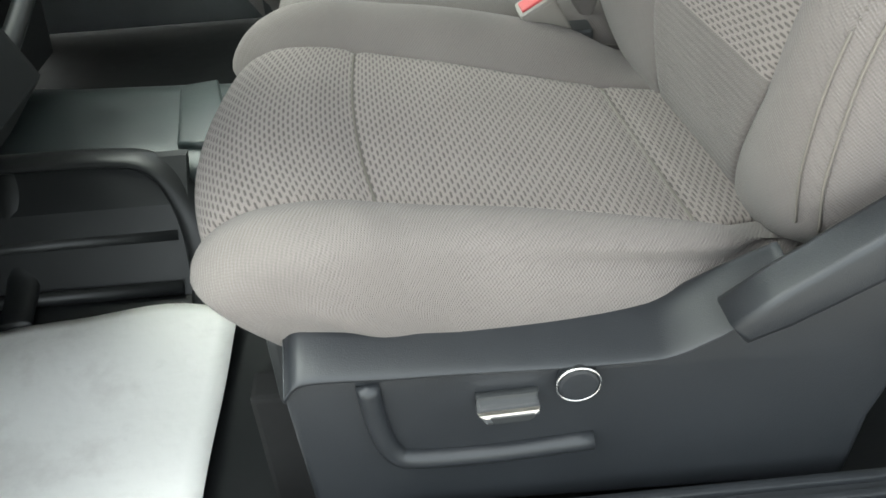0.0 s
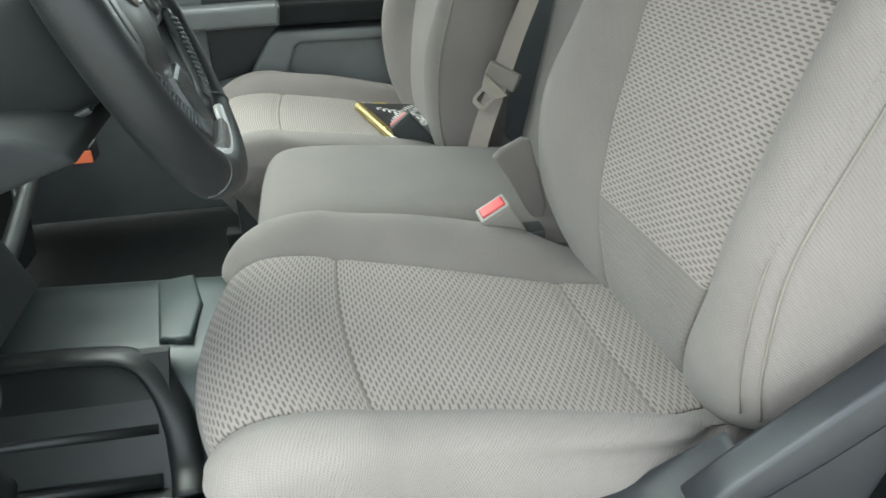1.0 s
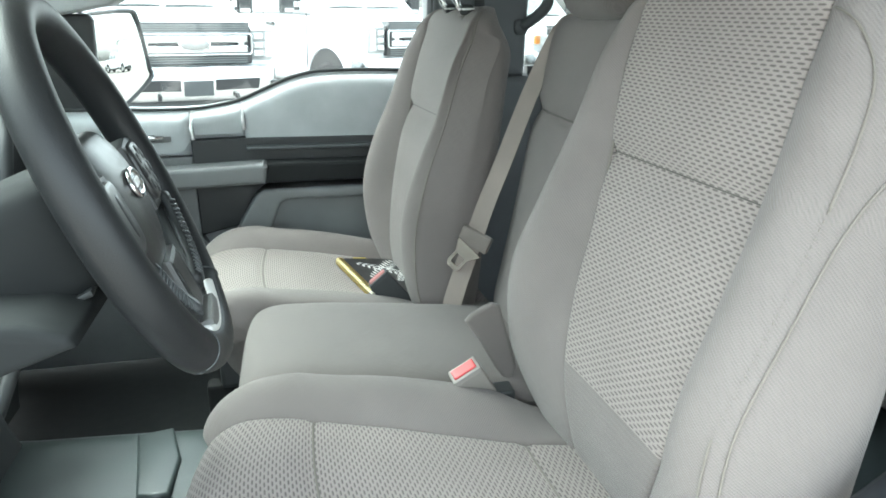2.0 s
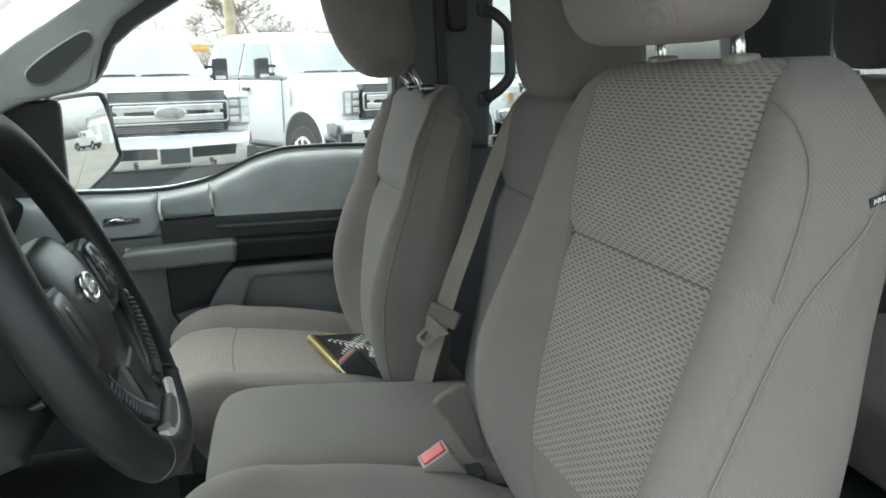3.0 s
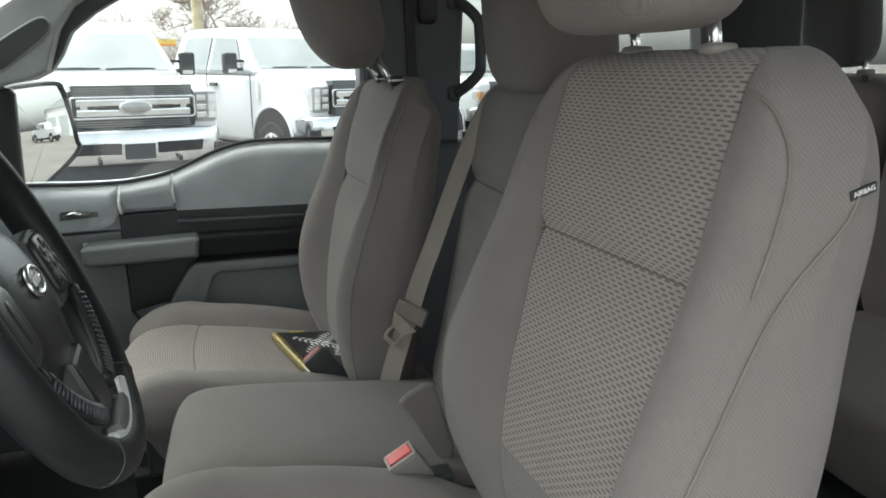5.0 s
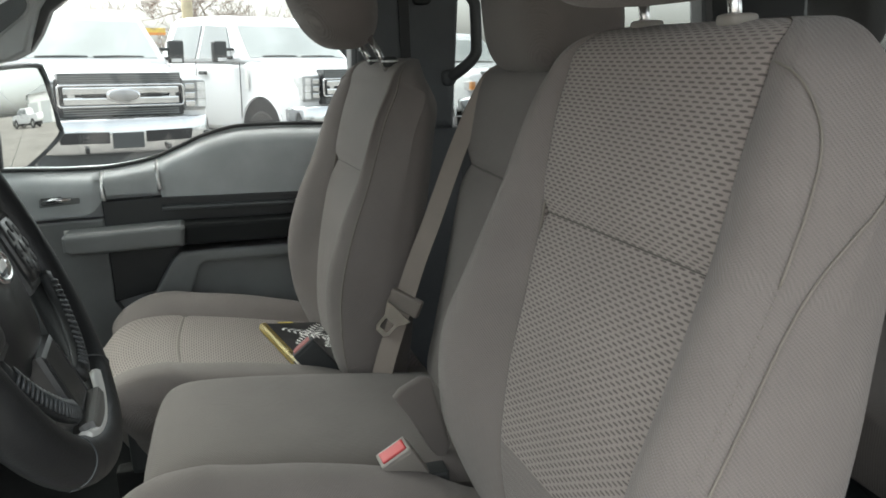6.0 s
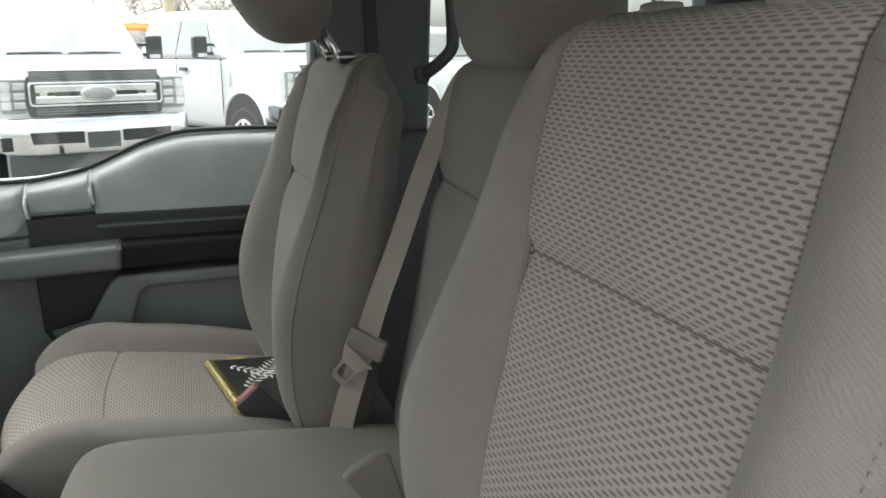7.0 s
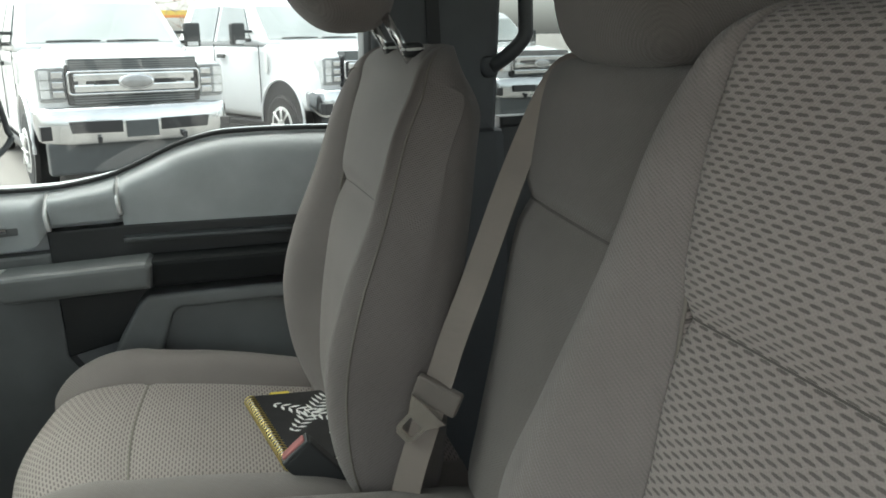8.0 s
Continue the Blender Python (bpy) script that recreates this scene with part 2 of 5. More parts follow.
def ribbon(path, width, thick, across):
    """A flat strap along points; across: its width's direction, one for all or one a point."""
    p = np.array(path, float)
    n = len(p)
    vs, fs = [], []
    for i in range(n):
        t = p[min(i + 1, n - 1)] - p[max(i - 1, 0)]
        t /= np.linalg.norm(t)
        a = np.array(across[i] if np.ndim(across) == 2 else across, float)
        a = a - t * (a @ t)
        a /= np.linalg.norm(a)
        b = np.cross(t, a)
        for sa, sb in ((-1, -1), (1, -1), (1, 1), (-1, 1)):
            vs.append(p[i] + a * sa * width / 2 + b * sb * thick / 2)
    for i in range(n - 1):
        for j in range(4):
            fs.append((i * 4 + j, i * 4 + (j + 1) % 4, i * 4 + 4 + (j + 1) % 4, i * 4 + 4 + j))
    fs.append((3, 2, 1, 0))
    fs.append(tuple(4 * (n - 1) + j for j in range(4)))
    return vs, fs


def soft_box(c, size, e=0.35, nu=32, nv=20, shape=None):
    """A pillow-like block (superellipsoid); shape(x, y, z in -1..1) may move its points."""
    vs, fs = [], []

    def sp(v, k):
        return math.copysign(abs(v) ** k, v)
    for i in range(nv + 1):
        ph = -math.pi / 2 + math.pi * i / nv
        for j in range(nu):
            th = 2 * math.pi * j / nu
            q = [sp(math.cos(ph), e) * sp(math.cos(th), e), sp(math.cos(ph), e) * sp(math.sin(th), e), sp(math.sin(ph), e)]
            if shape:
                q = shape(*q)
            vs.append((c[0] + q[0] * size[0] / 2, c[1] + q[1] * size[1] / 2, c[2] + q[2] * size[2] / 2))
    for i in range(nv):
        for j in range(nu):
            fs.append((i * nu + j, i * nu + (j + 1) % nu, (i + 1) * nu + (j + 1) % nu, (i + 1) * nu + j))
    return vs, fs


def disc(c, axis, r, h, k=32, bevel=0.0):
    """A short cylinder."""
    bm = bmesh.new()
    bmesh.ops.create_cone(bm, cap_ends=True, segments=k, radius1=r, radius2=r, depth=h)
    if bevel:
        rim = [e for e in bm.edges if abs(e.verts[0].co.z - e.verts[1].co.z) < 1e-6]
        bmesh.ops.bevel(bm, geom=rim, offset=bevel, segments=2, profile=0.6, affect="EDGES")
    q = Vector((0, 0, 1)).rotation_difference(Vector(axis))
    bmesh.ops.transform(bm, matrix=Matrix.Translation(c) @ q.to_matrix().to_4x4(), verts=bm.verts)
    return bm


def ring_loft(rings, marks, names, rows):
    """Skins closed rings of points. marks: ring indices that part the skin lengthwise; names(row band, column band) names the panel.
    rows: ring numbers that part it crosswise. Returns panels as {name: (verts, faces, uvs)} and the point grid."""
    g = np.array(rings)
    ns, nq = g.shape[:2]
    mid = marks[0][2]
    du = np.linalg.norm(np.roll(g, -1, axis=1) - g, axis=2)
    u = np.zeros((ns, nq))
    for i in range(ns):
        for j in range(1, nq // 2 + 1):
            u[i, (mid + j) % nq] = u[i, (mid + j - 1) % nq] + du[i, (mid + j - 1) % nq]
            u[i, (mid - j) % nq] = u[i, (mid - j + 1) % nq] - du[i, (mid - j) % nq]
    dv = np.linalg.norm(g[1:, mid] - g[:-1, mid], axis=1)
    v = np.concatenate([[0], np.cumsum(dv)])
    panels = {}
    for i in range(ns - 1):
        band = sum(1 for r in rows if i >= r)
        for j in range(nq):
            nm = names(band, next((m[3] for m in marks if m[0] <= j < m[1]), "rear"))
            vs, fs, uv, idx = panels.setdefault(nm, ([], [], [], {}))
            f = []
            for a, b in ((i, j), (i, (j + 1) % nq), (i + 1, (j + 1) % nq), (i + 1, j)):
                if (a, b) not in idx:
                    idx[(a, b)] = len(vs)
                    vs.append(g[a, b])
                    uv.append((u[a, b], v[a]))
                f.append(idx[(a, b)])
            fs.append(tuple(f))
    for i, rev in ((0, True), (ns - 1, False)):
        nm = names(0 if i == 0 else len(rows), "cap")
        vs, fs, uv, idx = panels.setdefault(nm, ([], [], [], {}))
        base = len(vs)
        for j in range(nq):
            vs.append(g[i, j])
            uv.append((u[i, j], v[i]))
        vs.append(g[i].mean(axis=0))
        uv.append((0, v[i]))
        for j in range(nq):
            t = (base + j, base + (j + 1) % nq, base + nq)
            fs.append(t[::-1] if rev else t)
    # one set of normals over the whole skin, so that no panel edge shows a false crease
    along = np.gradient(g, axis=0)
    round_ = np.roll(g, -1, axis=1) - np.roll(g, 1, axis=1)
    nor = np.cross(round_, along)
    nor /= np.linalg.norm(nor, axis=2, keepdims=True) + 1e-12
    out = g - g.mean(axis=1, keepdims=True)
    if (nor * out).sum() < 0:
        nor = -nor
    inward = (np.cross(g[:-1, 1:] - g[:-1, :-1], g[1:, 1:] - g[:-1, :-1]) * out[:-1, :-1]).sum() < 0
    look_up = {}
    for i in range(ns):
        for j in range(nq):
            look_up[tuple(np.round(g[i, j], 6))] = nor[i, j]
    for nm, (vs, fs, uv, idx) in list(panels.items()):
        nr = []
        for p in vs:
            q = look_up.get(tuple(np.round(p, 6)))
            nr.append(q if q is not None else (g[0].mean(axis=0) - g[2].mean(axis=0) if np.linalg.norm(p - g[0].mean(axis=0)) < 1e-6 else g[-1].mean(axis=0) - g[-3].mean(axis=0)))
        if inward:
            fs = [f[::-1] for f in fs]
        panels[nm] = (vs, fs, uv, [v / np.linalg.norm(v) for v in nr])
    return panels, g

# ---- seats ----
K = 4


def shell_rings(keys, yc, o, n, yaw=0.0, bow=0.0, tidy=False):
    """Rings of a seat cushion or back from key rows (x, z, turn of the outward normal from up to ahead, outer half width, inner half width,
    insert half width outer and inner, bolster height, depth, softness of the front corner)."""
    rings = []
    for x, z, phi, wo, wi, so, si, hb, dep, rr in spline([k if len(k) == 10 else (*k, 0.0) for k in keys], n):
        half = {}
        for side, w, s in ((1, wo, so), (-1, wi, si)):
            b = w - s
            half[side] = [(0.55 * s, 0.0), (s - 0.006, 0.001), (s, -0.006), (s + 0.009, 0.003), (s + 0.35 * b, 0.75 * hb), (s + 0.62 * b, hb - 0.18 * rr),
                          (w - 0.010 - 0.2 * rr, 0.62 * hb - 0.55 * rr), (w, -0.02 - 1.1 * rr), (w, min(-0.5 * dep, -0.026 - 1.2 * rr)), (w - 0.010, 0.025 - dep), (w - 0.05, -dep), (0.4 * w, -dep)]
            if tidy and dep < 0.09:
                # a thin end closes without folding over itself
                h = half[side]
                h[7], h[8], h[9] = (w - 0.004, max(h[7][1], -0.36 * dep)), (w - 0.004, max(h[8][1], -0.56 * dep)), (w - 0.012, -0.78 * dep)
        ctrl = [(0, 0)] + half[1] + [(0, -dep)] + [(-a, c) for a, c in half[-1][::-1]]
        nx, nz = -math.sin(radians(phi)), math.cos(radians(phi))
        rings.append([(x + nx * c, yc + o * a, z + nz * c) for a, c in spline(ctrl, K * len(ctrl), closed=True)])
    g = np.array(rings)
    if bow:
        # the front edge sweeps back towards the corners
        w = np.clip((0.06 + keys[6][0] - g[..., 0]) / 0.14, 0, 1)
        g[..., 0] += bow * w * (1 + 1.9 * np.clip((1.13 - g[..., 2]) / 0.1, 0, 1)) * (np.abs(g[..., 1] - yc) / 0.27) ** 2.0
    if yaw:
        c, s = math.cos(radians(yaw)), math.sin(radians(yaw))
        px = keys[6][0]
        dx, dy = g[..., 0] - px, g[..., 1] - yc
        g[..., 0], g[..., 1] = px + c * dx - s * dy, yc + s * dx + c * dy
    return g


MARKS = [(0, 3 * K, 0, "insert"), (23 * K, 26 * K, 0, "insert"), (3 * K, 7 * K, 0, "outer"), (7 * K, 10 * K, 0, "outer_side"),
         (16 * K, 19 * K, 0, "inner_side"), (19 * K, 23 * K, 0, "inner"), (10 * K, 16 * K, 0, "rear")]


def seam(parent, grid, rows, col, r=0.0022, name="piping"):
    path = [grid[i, col] for i in rows]
    return bar(name, path, r, M_PIPE, parent, k=6)


def cross_seam(parent, grid, row, cols, r=0.0022, name="seam", thread=None):
    return bar(name, [grid[row, c % grid.shape[1]] for c in cols], r, thread or M_SEAM_SHADE, parent, k=6)


def on_grid(g, r, c, lift=0.0012):
    """A place on a skin, between its rows and columns."""
    n = g.shape[1]
    i, j = int(r), int(math.floor(c))
    i = min(i, g.shape[0] - 2)
    a, b = r - i, c - j
    p = lambda u, v: g[u, v % n]
    q = (1 - a) * ((1 - b) * p(i, j) + b * p(i, j + 1)) + a * ((1 - b) * p(i + 1, j) + b * p(i + 1, j + 1))
    nor = np.cross(p(i + 1, j) - p(i, j), p(i, j + 1) - p(i, j))
    nor = nor / (np.linalg.norm(nor) + 1e-9)
    mid = g[i].mean(axis=0)
    if nor @ (q - mid) < 0:
        nor = -nor
    return q + nor * lift


def drawn_seam(parent, g, marks, r=0.0016, n=60, name="welt", label=""):
    """A welt through (row, column) marks on a skin."""
    return bar(name, [on_grid(g, a, b) for a, b in spline(marks, n)], r, M_PIPE, parent, label, k=6)


def stitches(parent, g, marks, n=34):
    """A run of separate top stitches, in one mesh."""
    vs, fs = [], []
    pts = [on_grid(g, a, b, 0.0006) for a, b in spline(marks, n * 2)]
    for k in range(n):
        v, f = tube([pts[2 * k], pts[2 * k] * 0.4 + pts[2 * k + 1] * 0.6], 0.0006, k=5)
        fs += [tuple(q + len(vs) for q in t) for t in f]
        vs += v
    return tagged(obj("top_stitching", vs, fs, M_PIPE, parent), kind="stuff")


def cushion(seat, yc, o, dx=0.0, dz=0.0, yaw=4.0):
    keys = [(-0.130, 0.985, 104, 0.20, 0.20, 0.14, 0.14, 0.006, 0.06), (-0.162, 1.04, 92, 0.226, 0.238, 0.165, 0.165, 0.012, 0.09),
            (-0.168, 1.095, 74, 0.250, 0.262, 0.182, 0.182, 0.020, 0.10), (-0.152, 1.137, 46, 0.259, 0.267, 0.186, 0.186, 0.026, 0.11),
            (-0.112, 1.160, 15, 0.268, 0.270, 0.182, 0.182, 0.030, 0.11), (-0.05, 1.162, 0, 0.268, 0.272, 0.174, 0.174, 0.032, 0.11),
            (0.0, 1.155, -6, 0.268, 0.275, 0.166, 0.168, 0.032, 0.11), (0.1, 1.138, -10, 0.268, 0.278, 0.152, 0.155, 0.036, 0.11),
            (0.2, 1.116, -11, 0.264, 0.276, 0.140, 0.140, 0.036, 0.11), (0.283, 1.098, -10, 0.255, 0.265, 0.130, 0.128, 0.030, 0.11),
            (0.36, 1.086, -8, 0.222, 0.24, 0.12, 0.12, 0.004, 0.10), (0.475, 1.070, -6, 0.19, 0.22, 0.11, 0.11, 0.004, 0.08)]
    outer = (0.115, 0.128, 0.138, 0.146, 0.153, 0.159, 0.163, 0.168, 0.172, 0.174, 0.160, 0.135)
    keys = [(*k[:5], w, *k[6:]) for k, w in zip(keys, outer)]
    keys = [(k[0] + dx, k[1] + dz, *k[2:]) for k in keys]
    m = 6
    rings = shell_rings(keys, yc, o, m * (len(keys) - 1) + 1, yaw, 0.062)
    # pinch the two cross seams in a little
    g = np.array(rings)
    for r in (6 * m, 9 * m + 1):
        g[r, :3 * K + 1, 2] -= 0.004
        g[r, 23 * K:, 2] -= 0.004

    # the outer bolster is a roll of its own: a crease runs under it and round its rear end
    crease = spline([(5.2 * m, 7.35 * K), (6.5 * m, 7.35 * K), (8.6 * m, 7.3 * K), (9.4 * m, 7.15 * K), (9.9 * m, 6.6 * K)], 120)
    ii, jj = np.meshgrid(np.arange(g.shape[0]), np.arange(g.shape[1]), indexing="ij")
    near = np.full(ii.shape, 9.0)
    for k, (a, b) in enumerate(crease):
        fade = 1.0 if k > 60 else 7.0 - 6.0 * k / 60
        near = np.minimum(near, np.hypot((ii - a) / 1.6, (jj - b) / 1.1) * fade)
    mid = g.mean(axis=1, keepdims=True)
    g = g - (g - mid) * (0.055 * np.exp(-near ** 2))[..., None]

    def name(band, col):
        if col == "insert":
            return ("front_skirt", "front_panel", "seat_insert", "rear_panel")[band]
        return {"outer": "outer_bolster", "outer_side": "outer_skirt", "inner": "inner_bolster", "inner_side": "inner_skirt"}.get(col, "underside")
    panels, g = ring_loft(g, MARKS, name, [2 * m + 3, 6 * m, 9 * m + 1])
    base = obj("cushion", *panels["underside"][:2], M_PIPE, seat)
    for nm, (vs, fs, uv, nr) in ((k, v[:4]) for k, v in panels.items()):
        if nm != "underside":
            obj(nm, vs, fs, M_DASH if "panel" in nm or nm == "seat_insert" else M_CLOTH, base, "slotted weave centre cloth" if nm == "seat_insert" else "", uvs=uv, normals=nr)
    for c in (3 * K, 23 * K):
        seam(base, g, range(10, g.shape[0] - 4), c, 0.0014)
    for r in (6 * m, 9 * m + 1):
        cross_seam(base, g, r, range(-3 * K, 3 * K + 1), 0.0018, thread=M_PIPE)
    return base


def backrest(seat, yc, o, dx=0.0, dz=0.0, tag=False, yaw=4.0, slim=1.0):
    keys = [(0.385, 1.062, 84, 0.14, 0.22, 0.09, 0.09, 0.004, 0.05), (0.364, 1.080, 82, 0.195, 0.255, 0.10, 0.10, 0.010, 0.09),
            (0.352, 1.13, 80, 0.262, 0.282, 0.115, 0.108, 0.020, 0.12),
            (0.352, 1.20, 77, 0.284, 0.290, 0.138, 0.128, 0.038, 0.14), (0.373, 1.30, 75, 0.288, 0.288, 0.158, 0.146, 0.056, 0.14),
            (0.402, 1.40, 74, 0.286, 0.274, 0.168, 0.155, 0.050, 0.135), (0.430, 1.50, 74, 0.278, 0.272, 0.172, 0.172, 0.034, 0.13),
            (0.458, 1.60, 74, 0.274, 0.262, 0.172, 0.188, 0.024, 0.125), (0.478, 1.655, 76, 0.256, 0.250, 0.170, 0.190, 0.016, 0.115),
            (0.487, 1.684, 80, 0.234, 0.232, 0.171, 0.185, 0.008, 0.098), (0.502, 1.701, 84, 0.206, 0.208, 0.168, 0.172, 0.003, 0.072),
            (0.522, 1.709, 87, 0.176, 0.178, 0.148, 0.150, 0.0, 0.045), (0.546, 1.712, 89, 0.140, 0.12, 0.11, 0.10, 0.0, 0.015)]
    if tag:
        wide = (0, 0.010, 0.020, 0.028, 0.026, 0.014, 0.003) + (0,) * 6
        keys = [(*k[:4], k[4] + w, *k[5:]) for k, w in zip(keys, wide)]
    if slim < 1.0:
        less = (0, 0.005, 0.014, 0.013, 0.01, 0, 0.012, 0.030, 0.034, 0.032, 0.026, 0.018, 0)
        tilt = (0,) * 7 + (2, 6, 13, 20, 24, 24)
        cap = (9,) * 8 + (0.162, 0.150, 0.130, 0.104, 0.066)
        keys = [(k[0] - d, k[1], k[2] - tilt[i], k[3], k[4] - e, k[5], min(cap[i], k[6] - (0.7 * e if k[1] > 1.45 else 0)), *k[7:]) for i, (k, d, e) in enumerate(zip(keys, (-0.02, -0.02, -0.018, -0.014, -0.007) + (0,) * 8, less))]
    keys = [(k[0] + dx, k[1] + dz, *k[2:4], max(k[4] * slim, k[6] + 0.032), *k[5:8], k[8] * (1.0 if slim == 1.0 else 0.85), r * (1.0 if slim == 1.0 else 0.7)) for k, r in zip(keys, (0.02, 0.02, 0.015, 0.01, 0.008, 0.01, 0.02, 0.034, 0.038, 0.032, 0.023, 0.012, 0.004))]
    m = 6
    g = np.array(shell_rings(keys, yc, o, m * (len(keys) - 1) + 1, yaw, tidy=slim < 1.0))
    r = 6 * m
    for q, w in ((r - 3, 0.10), (r - 2, 0.25), (r - 1, 0.55), (r, 1.0), (r + 1, 0.22)):
        g[q, :3 * K, 0] += 0.013 * w
        g[q, 23 * K + 1:, 0] += 0.013 * w
    if tag:
        for q in range(r - 10, r + 11):
            w = 0.010 * math.cos(math.pi * (q - r) / 22)
            g[q, :3 * K + 1, 2] -= w
            g[q, 23 * K:, 2] -= w

    def name(band, col):
        if col == "insert":
            return ("foot_panel", "lower_insert", "upper_insert")[band]
        return {"outer": "outer_bolster", "outer_side": "outer_side", "inner": "inner_bolster", "inner_side": "inner_side"}.get(col, "back_panel")
    panels, g = ring_loft(g, MARKS, name, [3 * m + 1, r])
    base = obj("backrest", *panels["back_panel"][:2], M_CLOTH, seat, uvs=panels["back_panel"][2], normals=panels["back_panel"][3])
    for nm, (vs, fs, uv, nr) in ((k, v[:4]) for k, v in panels.items()):
        if nm != "back_panel":
            obj(nm, vs, fs, (M_DASH if tag else M_CLOTH) if "insert" in nm else M_RIBS if nm == "foot_panel" else M_CLOTH, base, uvs=uv, normals=nr)
    for c in (3 * K, 23 * K):
        seam(base, g, range(4, g.shape[0] - 3), c, 0.0018)
    seam(base, g, range(3, g.shape[0] - 10), 19 * K, 0.0017)
    cross_seam(base, g, r, range(-3 * K, 3 * K + 1), 0.0010)
    # shoulder seam that turns into a stitched line, and the welt down the outer flank from the tag
    drawn_seam(base, g, [(8.6 * m, 3.05 * K), (8.62 * m, 4.3 * K), (8.45 * m, 5.4 * K), (8.0 * m, 6.4 * K), (7.4 * m, 6.95 * K), (6.7 * m, 7.1 * K), (6.1 * m, 7.12 * K)], 0.0014)
    stitches(base, g, [(6.1 * m, 7.12 * K), (5.0 * m, 6.95 * K), (4.0 * m, 6.70 * K)], 30)
    drawn_seam(base, g, [(4.0 * m, 6.70 * K), (3.4 * m, 6.66 * K), (2.8 * m, 6.69 * K), (2.2 * m, 6.76 * K)], 0.0013)
    drawn_seam(base, g, [(7.15 * m, 9.1 * K), (6.98 * m, 8.5 * K), (6.6 * m, 7.9 * K), (6.0 * m, 7.5 * K), (5.0 * m, 7.25 * K), (4.0 * m, 7.05 * K), (3.0 * m, 7.07 * K), (2.2 * m, 7.2 * K)], 0.0014)
    if tag:
        p = g[int(7.2 * m), 9 * K]
        t = prism([(p[0] - 0.012, p[2] - 0.008), (p[0] + 0.012, p[2] - 0.001), (p[0] + 0.012, p[2] + 0.007), (p[0] - 0.012, p[2] + 0.0)],
                  p[1] + o * 0.0005, p[1] + o * 0.004)
        tg = part("airbag_tag", t, M_BLACK, base, "black woven airbag tag")
        cu = bpy.data.curves.new("tag_text", "FONT")
        cu.body, cu.size, cu.extrude = "AIRBAG", 0.0060, 0.0002
        cu.align_x, cu.align_y = "CENTER", "CENTER"
        cu.materials.append(M_WHITE)
        w = new("lettering", cu)
        w.parent = tg
        w.matrix_basis = pose(p[0], p[1] + o * 0.0046, p[2], 90, 0, 0) @ pose(0, 0, 0, 0, 0, 16)
    return base


def headrest(seat, c, size, lift, mat=M_CLOTH, lean=0.0, posts=0.078, name="headrest", back=0.012, e=0.42, rake=0.0, guide=(0.032, 0.036, 0.013)):
    def shape(x, y, z):
        f = 1 - 0.10 * z * z
        return (x * f + 0.22 * (1 - z) * 0.5 - 0.25 * (1 - y * y) * (1 if x < 0 else 0.2) * 0.35 + lean * z, y * (1 - 0.08 * (z + 1) * 0.5), z)
    vs, fs = soft_box(c, size, e, 44, 28, shape)
    uv = [(v[1] + 0.6 * v[0], v[2] + 0.8 * v[0]) for v in vs]
    h = obj(name, vs, fs, mat, seat, uvs=uv)
    if lift > 0:
        for s in (-1, 1):
            x = c[0] + back
            top = c[2] - size[2] * 0.4
            bar("headrest_post", [(x + 0.006, c[1] + s * posts, top - lift - size[2] * 0.1 - 0.012), (x - rake, c[1] + s * posts, top)], 0.0065, M_STEEL, seat, "polished steel headrest post", k=14)
            vs, fs = soft_box((x + 0.006, c[1] + s * posts, top - lift - size[2] * 0.1 + 0.010), guide, 0.5, 16, 8)
            obj("post_guide", vs, fs, M_GREYP if guide[0] > 0.03 else M_BLACK, seat)
            if guide[0] < 0.03:
                lip = [(x + 0.006 + 0.015 * math.cos(w), c[1] + s * posts + 0.017 * math.sin(w), top - lift - size[2] * 0.1 + 0.011) for w in np.linspace(0, 2 * math.pi, 20, endpoint=False)]
                bar("guide_ring", lip, 0.0022, M_SATIN, seat, "silver post bezel", closed=True, k=6)
    return h


driver = thing("driver_seat", "grey-tan cloth bucket seat with slotted weave centre panels", "car seat", "front seats")
DY = -0.405
cushion(driver, DY, -1)
backrest(driver, -0.375, -1, tag=True)
headrest(driver, (0.468, -0.350, 1.844), (0.16, 0.30, 0.225), 0.03, back=0.058, posts=0.09, e=0.46)

passenger = thing("passenger_seat", "grey-tan cloth passenger seat beside the far door", "car seat", "front seats")
cushion(passenger, 0.49, 1, -0.095, -0.010, yaw=2.0)
backrest(passenger, 0.475, 1, -0.158, -0.035, yaw=5.0, slim=0.85)
headrest(passenger, (0.242, 0.475, 1.825), (0.160, 0.30, 0.255), 0.035, back=0.100, e=0.74, lean=-0.26, rake=0.030, guide=(0.028, 0.032, 0.020))


